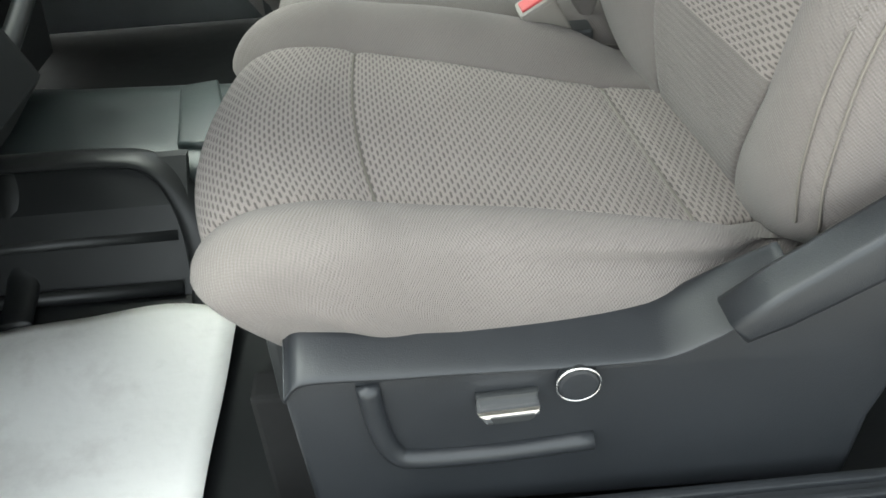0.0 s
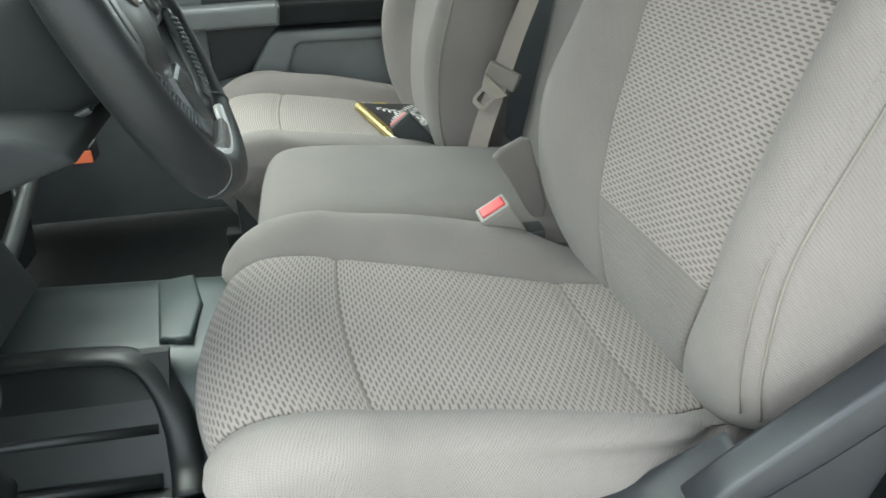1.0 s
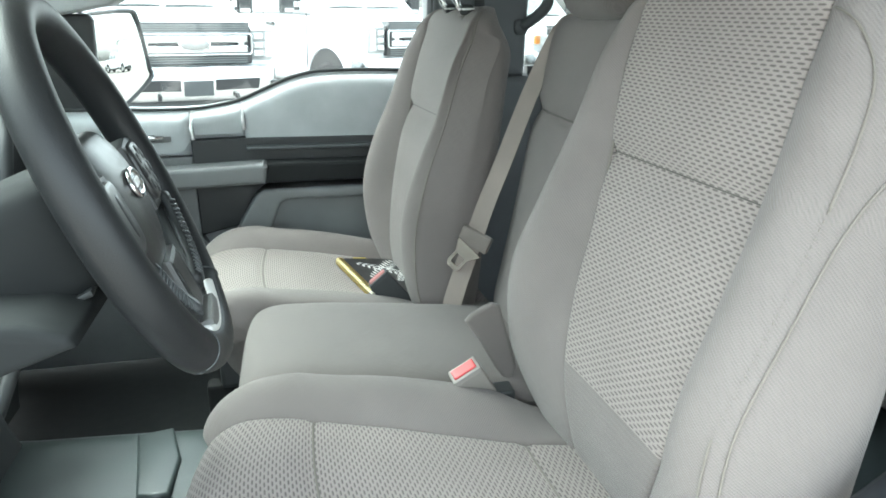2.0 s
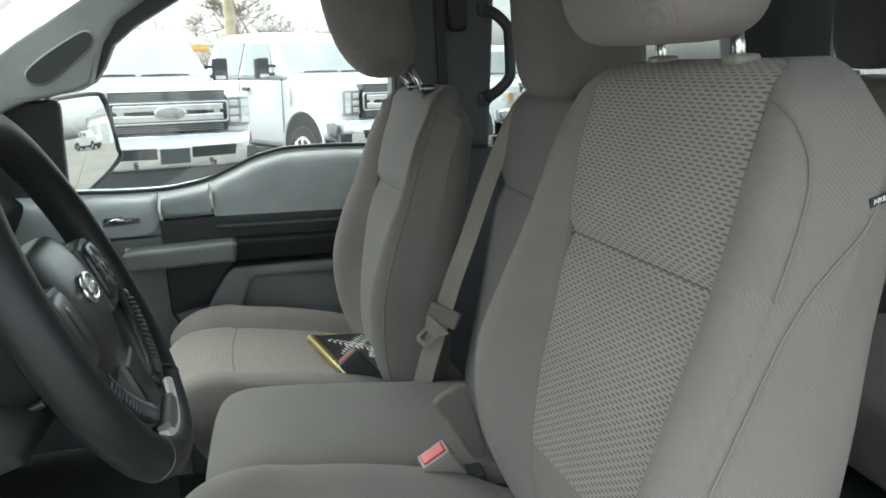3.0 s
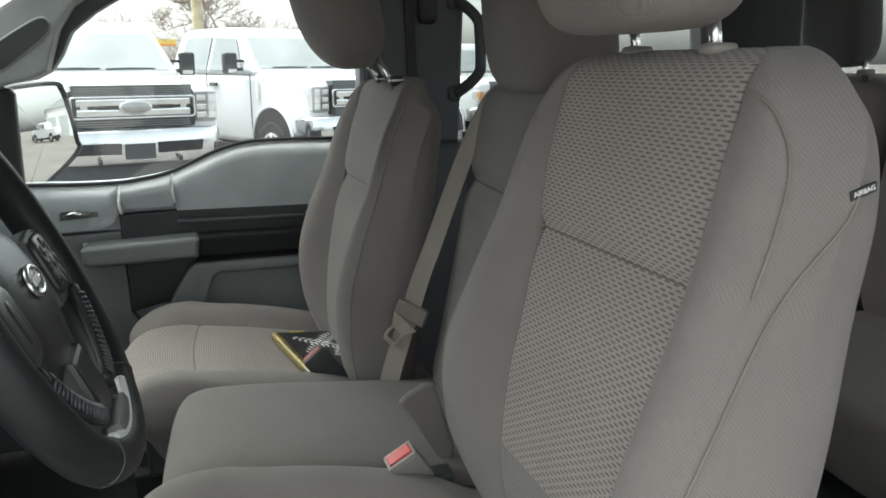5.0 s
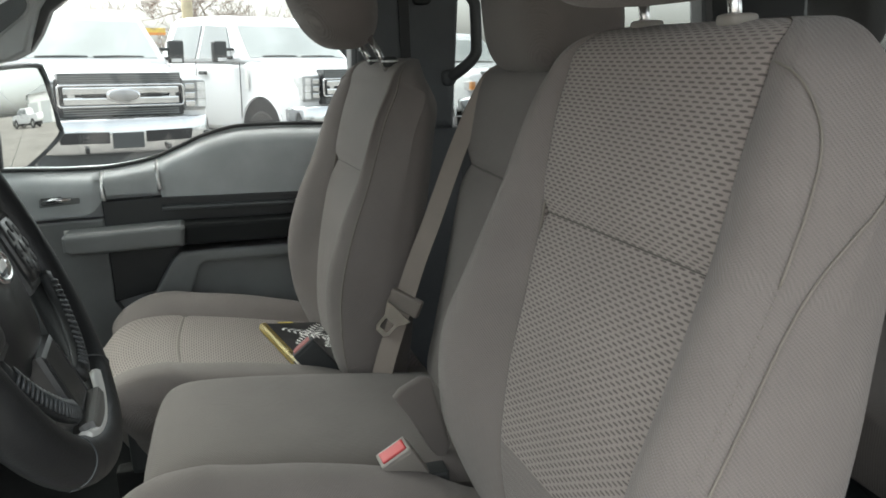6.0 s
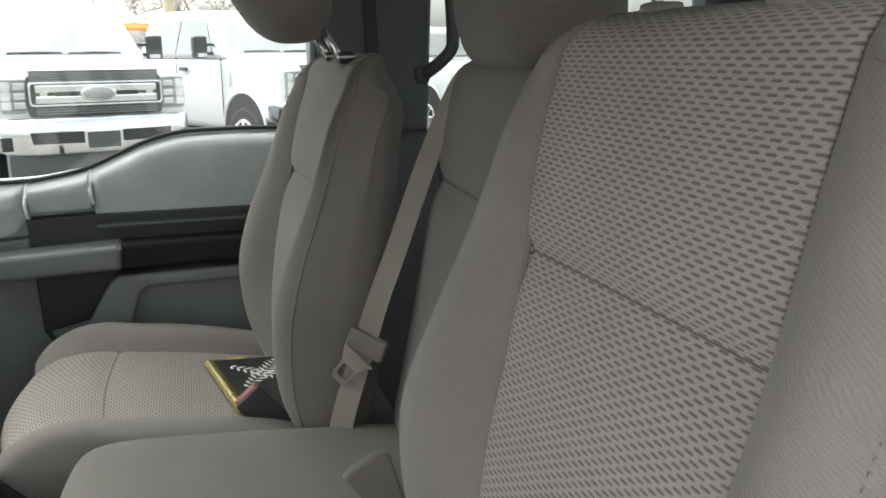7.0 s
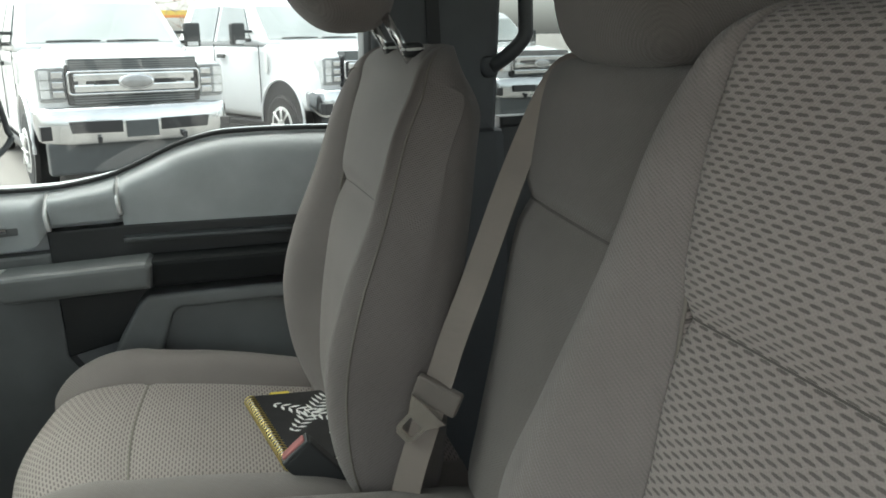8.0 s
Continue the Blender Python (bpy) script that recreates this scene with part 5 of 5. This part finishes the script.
M_LAMPBOX = plain("lamp_housing", (0.30, 0.31, 0.315), 0.3, 0.4, vary=0.3, scale=14.0)
M_AMBER = plain("amber_lens", (0.55, 0.22, 0.05), 0.2)
M_GRILL = plain("grille_black", (0.018, 0.018, 0.02), 0.4)
M_BARK = plain("bark", (0.27, 0.21, 0.18), 0.9, vary=0.3, scale=20)
M_WOOD = plain("pole_wood", (0.42, 0.36, 0.24), 0.85, vary=0.2, scale=6)
M_WALL = plain("white_cladding", (0.70, 0.71, 0.70), 0.6, vary=0.06, scale=1.5)


def ground():
    vs, fs, n = [], [], 24
    xs = np.concatenate([-np.geomspace(900, 8, 10), np.linspace(-5, 5, 5), np.geomspace(8, 900, 10)])
    for x in xs:
        for y in xs:
            vs.append((x, y, 0.0))
    m = len(xs)
    for i in range(m - 1):
        for j in range(m - 1):
            fs.append((i * m + j, (i + 1) * m + j, (i + 1) * m + j + 1, i * m + j + 1))
    return obj("ground", vs, fs, M_LOT, smooth=False)


single(ground(), "pale worn tarmac and gravel of the lot", "ground", kind="structure", inside=False)


def rbox(w, y0, y1, z0, z1, r, taper=0.0, n=8):
    """Ring in a plane across a truck: half width w, from z0 to z1, corners r; top narrowed by taper."""
    pts = []
    for cx, cz, a0 in ((w - r, z1 - r, 0), (-w + r, z1 - r, 90), (-w + r, z0 + r, 180), (w - r, z0 + r, 270)):
        for k in range(n + 1):
            a = radians(a0 + 90 * k / n)
            z = cz + r * math.sin(a)
            x = cx + r * math.cos(a)
            pts.append((x * (1 - taper * (z - z0) / (z1 - z0)), z))
    return pts


def skin(rings, name, mat, parent, caps=True):
    n = len(rings[0])
    vs = [p for r in rings for p in r]
    fs = []
    for i in range(len(rings) - 1):
        for j in range(n):
            fs.append((i * n + j, i * n + (j + 1) % n, (i + 1) * n + (j + 1) % n, (i + 1) * n + j))
    if caps:
        fs.append(tuple(range(n))[::-1])
        fs.append(tuple((len(rings) - 1) * n + j for j in range(n)))
    return obj(name, vs, fs, mat, parent)


def panel(name, pts, mat, parent, thick=0.012, label=""):
    """A flat plate through three or more corners, thickened towards the inside."""
    p = [Vector(q) for q in pts]
    nor = (p[1] - p[0]).cross(p[2] - p[0]).normalized() * thick
    n = len(p)
    vs = p + [q - nor for q in p]
    fs = [tuple(range(n)), tuple(range(2 * n - 1, n - 1, -1))] + [(i, i + n, (i + 1) % n + n, (i + 1) % n) for i in range(n)]
    return obj(name, vs, fs, mat, parent, label, smooth=False)


def road_wheel(t, x, y, r=0.41):
    s = 1 if x > 0 else -1
    w = part("wheel", disc((x, y, r), (1, 0, 0), r, 0.27, 40, 0.05), M_TYRE, t, "black tyre on a bright rim")
    part("rim", disc((x + s * 0.128, y, r), (1, 0, 0), r * 0.60, 0.03, 36, 0.008), M_SATIN, w)
    part("rim_well", disc((x + s * 0.1445, y, r), (1, 0, 0), r * 0.50, 0.006, 36), M_GRILL, w)
    for k in range(8):
        a = 2 * math.pi * k / 8
        bar("rim_spoke", [(x + s * 0.148, y + 0.05 * math.cos(a), r + 0.05 * math.sin(a)), (x + s * 0.148, y + r * 0.56 * math.cos(a), r + r * 0.56 * math.sin(a))], 0.028, M_SATIN, w, k=6, flat=0.4)
    part("hub_cap", disc((x + s * 0.15, y, r), (1, 0, 0), 0.075, 0.04, 24, 0.01), M_SATIN, w)


def pickup(label, style="wide"):
    """A white pickup: front bumper at y = 0, facing -y, wheels on z = 0."""
    t = thing("pickup_truck", label, "truck", "parked trucks", inside=False)
    W = 1.0
    rows = [(0.10, 0.80, 1.30, 0.955), (0.16, 0.72, 1.345, 0.985), (0.45, 0.62, 1.375, 1.0), (1.0, 0.60, 1.42, W), (1.42, 0.54, 1.465, W), (1.6, 0.46, 1.47, W), (3.95, 0.46, 1.47, W), (4.1, 0.54, 1.455, W), (6.1, 0.65, 1.455, W), (6.2, 0.70, 1.44, 0.985)]
    skin([[(x, y, z) for x, z in rbox(w, 0, 0, z0, z1, 0.10, 0.035)] for y, z0, z1, w in rows], "body", M_PAINT, t)
    # hood crown
    skin([[(x, y, z) for x, z in rbox(w, 0, 0, 1.25, z1, 0.05, 0.12)] for y, z1, w in ((0.16, 1.36, 0.70), (0.3, 1.405, 0.72), (0.8, 1.455, 0.74), (1.42, 1.50, 0.78))], "hood", M_PAINT, t)
    # cab above the belt line
    cab = [(1.45, 1.44, 4.02, 0.965), (1.53, 1.50, 4.01, 0.955), (1.86, 1.86, 3.95, 0.855), (2.02, 2.04, 3.90, 0.810), (2.10, 2.18, 3.80, 0.77), (2.135, 2.42, 3.6, 0.68)]
    rings = []
    for z, y0, y1, w in cab:
        r = 0.10
        ring = []
        for cx, cy, a0 in ((w - r, y1 - r, 0), (-w + r, y1 - r, 90), (-w + r, y0 + r, 180), (w - r, y0 + r, 270)):
            for k in range(7):
                a = radians(a0 + 15 * k)
                ring.append((cx + r * math.cos(a), cy + r * math.sin(a), z))
        rings.append(ring)
    skin(rings, "cab", M_PAINT, t)

    def on_side(y, z, s):
        w = float(np.interp(z, [c[0] for c in cab], [c[3] for c in cab]))
        return (s * (w + 0.006), y, z)
    panel("windscreen", [(-0.84, 1.492, 1.535), (0.84, 1.492, 1.535), (0.735, 1.978, 1.985), (-0.735, 1.978, 1.985)], M_GLASS_SKY, t, label="dark glazed windscreen")
    for s in (-1, 1):
        def q(pts):
            pts = [on_side(y, z, s) for y, z in pts]
            return pts if s < 0 else pts[::-1]
        fw = panel("front_window", q([(2.72, 1.50), (1.74, 1.50), (1.80, 1.56), (2.10, 1.96), (2.72, 2.0)])[::-1], M_SIDEGLASS, t)
        rw = panel("rear_window", q([(3.72, 1.50), (2.82, 1.50), (2.82, 2.0), (3.60, 1.99)])[::-1], M_SIDEGLASS, t)
        for y in (1.52, 2.77, 3.85):
            part("door_gap", box(min(s * 1.001, s * 0.99), max(s * 1.001, s * 0.99), y - 0.004, y + 0.004, 0.62, 1.46), M_GRILL, t)
        for y in (2.55, 3.62):
            part("door_handle", box(min(s * 0.99, s * 1.03), max(s * 0.99, s * 1.03), y - 0.10, y + 0.10, 1.27, 1.325, 0.012), M_BLACK, t)
        part("fender_badge", box(min(s * 1.0, s * 1.008), max(s * 1.0, s * 1.008), 1.30, 1.38, 1.10, 1.36, 0.003), M_SATIN, t)
        # mirror
        m = part("wing_mirror", box(min(s * 1.06, s * 1.26), max(s * 1.06, s * 1.26), 1.72, 1.84, 1.46, 1.755, 0.035, 3), M_BLACK, t, "large black trailer-towing mirror")
        part("signal_lens", box(min(s * 1.08, s * 1.22), max(s * 1.08, s * 1.22), 1.712, 1.724, 1.475, 1.525, 0.004), M_LAMP, m)
        part("mirror_arm", box(min(s * 0.93, s * 1.15), max(s * 0.93, s * 1.15), 1.76, 1.82, 1.50, 1.545, 0.01), M_BLACK, m)
        part("mirror_arm", box(min(s * 0.93, s * 1.15), max(s * 0.93, s * 1.15), 1.76, 1.82, 1.62, 1.66, 0.01), M_BLACK, m)
        # wheel arches and wheels
        for y in (0.98, 5.05):
            ar = part("wheel_arch", disc((s * 0.985, y, 0.50), (1, 0, 0), 0.505, 0.05, 40), M_GRILL, t)
            lip = [(s * 1.008, y + 0.515 * math.cos(a), 0.50 + 0.515 * math.sin(a)) for a in np.linspace(-0.15, math.pi + 0.15, 24)]
            bar("arch_lip", lip, 0.022, M_PAINT, ar, k=8)
            road_wheel(t, s * 0.885, y)
        part("rocker", box(min(s * 0.90, s * 0.99), max(s * 0.90, s * 0.99), 1.5, 4.4, 0.33, 0.43, 0.03), M_GRILL, t)
        # lamps
        if style == "wide":
            lamp = part("headlamp", box(min(s * 0.685, s * 0.945), max(s * 0.685, s * 0.945), 0.055, 0.30, 0.965, 1.31, 0.03, 2), M_LAMPBOX, t, "clear stacked headlamp")
            for z in (1.045, 1.135, 1.235):
                part("reflector", box(min(s * 0.705, s * 0.82), max(s * 0.705, s * 0.82), 0.036, 0.05, z - 0.034, z + 0.034, 0.012), M_BRIGHT, lamp)
            for z in (1.0, 1.09, 1.185, 1.285):
                part("lamp_divider", box(min(s * 0.69, s * 0.935), max(s * 0.69, s * 0.935), 0.040, 0.05, z - 0.006, z + 0.006, 0.002), M_ARM, lamp)
            part("marker_lens", box(min(s * 0.845, s * 0.935), max(s * 0.845, s * 0.935), 0.040, 0.06, 1.0, 1.28, 0.012), M_LAMP, lamp)
            part("lens_edge", box(min(s * 0.935, s * 0.962), max(s * 0.935, s * 0.962), 0.075, 0.28, 0.99, 1.29, 0.008), M_LAMP, lamp)
        else:
            lamp = part("headlamp", box(min(s * 0.64, s * 0.97), max(s * 0.64, s * 0.97), 0.03, 0.30, 1.02, 1.22, 0.03, 2), M_LAMP, t, "clear headlamp with amber corner")
            part("marker_lens", box(min(s * 0.88, s * 0.972), max(s * 0.88, s * 0.972), 0.02, 0.10, 1.05, 1.20, 0.01), M_AMBER, lamp)
    # grille
    gr = part("grille", box(-0.68, 0.68, 0.03, 0.12, 0.93, 1.33, 0.02), M_GRILL, t, "black grille with chrome double bar")
    # top band and slats greyer than the grille: veiling haze put into their colour
    part("grille_top", box(-0.655, 0.655, 0.012, 0.18, 1.27, 1.385, 0.01), M_TRIMD, gr)
    for z in (1.285, 1.308, 1.331, 1.354):
        part("grille_slat", box(-0.64, 0.64, 0.0, 0.03, z - 0.006, z + 0.006, 0.003), M_ARM, gr)
    for z in (0.950, 0.975, 1.0, 1.025):
        part("grille_slat", box(-0.62, 0.62, 0.012, 0.04, z - 0.006, z + 0.006, 0.003), M_ARM, gr)
    for z in ((1.205, 1.095) if style == "wide" else (1.25, 1.13, 1.01)):
        part("chrome_bar", box(-0.62, 0.62, -0.022, 0.035, z - 0.042, z + 0.042, 0.02, 3), M_BRIGHT, gr)
    for s in (-1, 1):
        part("grille_end", box(min(s * 0.565, s * 0.635), max(s * 0.565, s * 0.635), -0.012, 0.03, 1.06, 1.24, 0.012), M_GRILL, gr)
        part("chrome_step", box(min(s * 0.50, s * 0.58), max(s * 0.50, s * 0.58), -0.018, 0.03, 1.075, 1.225, 0.015), M_BRIGHT, gr)
    loop = []
    for cx, cz, a0 in ((0.635, 1.225, 0), (-0.635, 1.225, 90), (-0.635, 1.075, 180), (0.635, 1.075, 270)):
        loop += [(cx + 0.035 * math.cos(radians(a0 + 18 * k)), -0.004, cz + 0.035 * math.sin(radians(a0 + 18 * k))) for k in range(6)]
    bar("chrome_frame", loop, 0.015, M_BRIGHT, gr, closed=True, k=8, up=(0, 1, 0))
    inner_loop = [(p[0] * 0.965, -0.012, 1.15 + (p[2] - 1.15) * 0.84) for p in loop]
    bar("frame_shadow_gap", inner_loop, 0.007, M_GRILL, gr, closed=True, k=6, up=(0, 1, 0))
    part("bar_slot", box(-0.42, 0.42, -0.024, 0.03, 1.135, 1.165, 0.004), M_GRILL, gr)
    vs, fs = soft_box((0, -0.035, 1.15), (0.37, 0.05, 0.155), 0.95, 36, 14)
    obj("badge_rim", vs, fs, M_BRIGHT, gr)
    vs, fs = soft_box((0, -0.050, 1.15), (0.325, 0.04, 0.120), 0.95, 36, 14)
    bd = obj("badge", vs, fs, plain("truck_badge", (0.30, 0.30, 0.30), 0.3, 0.4), gr, "plain oval badge")
    # bumper
    brows = [(-1.0, 0.30, 0.70, 0.86), (-0.985, 0.12, 0.58, 0.90), (-0.90, 0.0, 0.55, 0.91), (-0.6, -0.075, 0.54, 0.915), (0.0, -0.10, 0.54, 0.915), (0.6, -0.075, 0.54, 0.915), (0.90, 0.0, 0.55, 0.91), (0.985, 0.12, 0.58, 0.90), (1.0, 0.30, 0.70, 0.86)]
    rings = []
    for x, y, z0, z1 in brows:
        rings.append([(x, y + 0.10, z0), (x, y + 0.02, z0), (x, y, z0 + 0.03), (x, y - 0.004, (z0 + z1) / 2), (x, y + 0.004, z1 - 0.04), (x, y + 0.03, z1), (x, y + 0.12, z1)])
    bu = skin(rings, "bumper", M_BRIGHT, t)
    tagged(bu, "chrome front bumper")
    for s in (-1, 1):
        part("fog_opening", prism([(s * 0.20, 0.655), (s * 0.20, 0.775), (s * 0.72, 0.780), (s * 0.70, 0.665)][::s], -0.112, -0.05, "xz", 0.006), M_GRILL, bu)
        part("end_cap", box(min(s * 0.88, s * 0.985), max(s * 0.88, s * 0.985), -0.012, 0.12, 0.60, 0.74, 0.01), M_GRILL, bu)
        part("tow_hook", box(min(s * 0.42, s * 0.46), max(s * 0.42, s * 0.46), -0.14, -0.06, 0.56, 0.62, 0.01), M_GRILL, bu)
    part("plate_mount", box(-0.165, 0.165, -0.122, -0.09, 0.60, 0.765, 0.005), M_TRIMD, bu)
    part("air_dam", box(-0.93, 0.93, 0.0, 0.20, 0.24, 0.57, 0.03), M_TRIMD, t)
    part("underbody", box(-0.78, 0.78, 0.2, 6.0, 0.28, 0.62, 0.03), M_GRILL, t)
    # wipers
    for x0, x1 in ((-0.62, -0.02), (0.05, 0.66)):
        bar("wiper", [(x0, 1.50, 1.545), ((x0 + x1) / 2, 1.50, 1.553), (x1, 1.51, 1.548)], 0.014, M_BLACK, t, k=6)
    for x in (-0.35, -0.2, 0, 0.2, 0.35):
        part("roof_marker", box(x - 0.05, x + 0.05, 2.16, 2.24, 2.06, 2.09, 0.01), M_PAINT, t)
    return t


t1 = pickup("white heavy-duty pickup with chrome grille facing the cab")
t1.matrix_basis = pose(-1.22, 9.0, 0, 0, 0, 20.4) @ Matrix.Diagonal((1.03, 1.03, 1.065, 1))
t2 = copy_thing(t1, pose(1.87, 11.15, 0, 0, 0, 30.6))
t2.scale = (1.07, 1.07, 1.07)
tagged(t2, "white crew-cab pickup parked at an angle behind another")
t3 = pickup("white pickup with amber corner lamps parked in the row", "slim")
t3.matrix_basis = pose(5.25, 14.2, 0, 0, 0, 20.0)


# bare tree, pole, far things


def bare_tree(label, place, height, seed, spread=(5, 4, 4, 4)):
    """Trunk, limbs and a crown of fine bare twigs."""
    e = thing("bare_tree", label, "tree", "bare trees", inside=False)
    rng = random.Random(seed)
    vs, fs = [], []

    def add(path, rad, k):
        v, f = tube(path, np.array(rad), k=k)
        b = len(vs)
        fs.extend(tuple(q + b for q in t) for t in f)
        vs.extend(v)

    def limb(p, d, length, r, level):
        n = 4
        path, q, dd = [np.array(p)], np.array(p, float), np.array(d, float)
        for i in range(n):
            dd = dd + np.array((rng.gauss(0, 0.16), rng.gauss(0, 0.16), rng.gauss(0.05, 0.10)))
            dd /= np.linalg.norm(dd)
            q = q + dd * length / n
            path.append(q.copy())
        add(path, np.linspace(r, r * 0.45, n + 1), 6 if level < 2 else 4)
        if level < len(spread):
            for _ in range(spread[level]):
                f = rng.uniform(0.3, 1.0)
                at = path[min(n, max(1, int(f * n + 0.5)))]
                side = np.array((rng.gauss(0, 1), rng.gauss(0, 1), rng.gauss(0.25, 0.5)))
                side /= np.linalg.norm(side)
                nd = dd * 0.55 + side * 0.75
                limb(at, nd / np.linalg.norm(nd), length * rng.uniform(0.6, 0.85), max(r * 0.5, 0.011), level + 1)
    limb((0, 0, 0), (0, 0, 1), height * 0.30, height * 0.013, 0)
    obj("trunk", vs[:30], [f for f in fs if max(f) < 30], M_BARK, e)
    keep = [f for f in fs if min(f) >= 30]
    obj("crown", [v for v in vs[30:]], [tuple(q - 30 for q in f) for f in keep], M_BARK, e, "bare reddish-brown twigs")
    e.matrix_basis = Matrix.Translation(place)
    return e


bare_tree("bare winter tree with reddish-brown twigs behind the trucks", (-1.3, 34, 0), 8.5, 3, (6, 5, 5, 4, 4))
bare_tree("bare winter tree in the misty distance", (-7.0, 48, 0), 9.0, 8)
bare_tree("bare winter tree beyond the parked row", (3.6, 40, 0), 8.0, 11)
pole = single(part("utility_pole", disc((-1.02, 22, 4.5), (0, 0, 1), 0.14, 9.0, 20), M_WOOD, None), "weathered yellowish wooden utility pole", "pole", inside=False)


def canopy(place):
    """A far forecourt canopy: flat roof with a two-colour fascia on posts, and a low dark fence under it."""
    e = thing("forecourt_canopy", "distant canopy with a yellow and orange fascia", "canopy", inside=False)
    part("roof", box(-1.6, 0.75, -0.1, 3.0, 2.68, 2.74, 0.01), M_WALL, e)
    part("fascia", box(-1.65, 0.8, -0.16, -0.1, 2.60, 2.80, 0.01), plain("yellow_fascia", (0.75, 0.55, 0.12), 0.5), e, "yellow fascia")
    part("fascia_stripe", box(-1.65, 0.8, -0.165, -0.1, 2.48, 2.60, 0.01), plain("orange_fascia", (0.70, 0.28, 0.07), 0.5), e, "orange stripe")
    for x in (-1.4, 0.5):
        part("post", box(x - 0.06, x + 0.06, 0.2, 0.32, 0.0, 2.68, 0.01), M_WALL, e)
    for k in range(7):
        part("fence_post", box(-1.5 + 0.4 * k, -1.44 + 0.4 * k, -0.3, -0.24, 0.0, 2.0), M_BARK, e)
    for z in (0.8, 1.3, 1.85):
        part("fence_rail", box(-1.6, 1.0, -0.34, -0.30, z - 0.05, z + 0.05), M_BARK, e)
    e.matrix_basis = Matrix.Translation(place)


canopy((-3.6, 40.0, 0))

# what the door mirror shows: a white building and a van-sized truck on the lot
hall = thing("white_building", "low white clad building across the lot", "building", inside=False)
part("wall", box(-7, 7, -4, 4, 0, 4.2), M_WALL, hall)
part("roof", prism([(-4.4, 4.2), (4.4, 4.2), (0, 5.2)], -7.3, 7.3, "yz"), M_TRIM, hall)
for k in (-4, 0, 4):
    part("roller_door", box(-7.06, -6.98, k * 0.8 - 1.2, k * 0.8 + 1.2, 0.02, 3.0, 0.02), M_TRIM, hall)
hall.matrix_basis = pose(44, 21.5, 0, 0, 0, 18)
t4 = copy_thing(t1, pose(34, 10.4, 0, 0, 0, 60))
tagged(t4, "white pickup parked far across the lot")

# ---- finish: give the cab its rake ----
for ob in INSIDE:
    ob.matrix_basis = LEVEL @ ob.matrix_basis
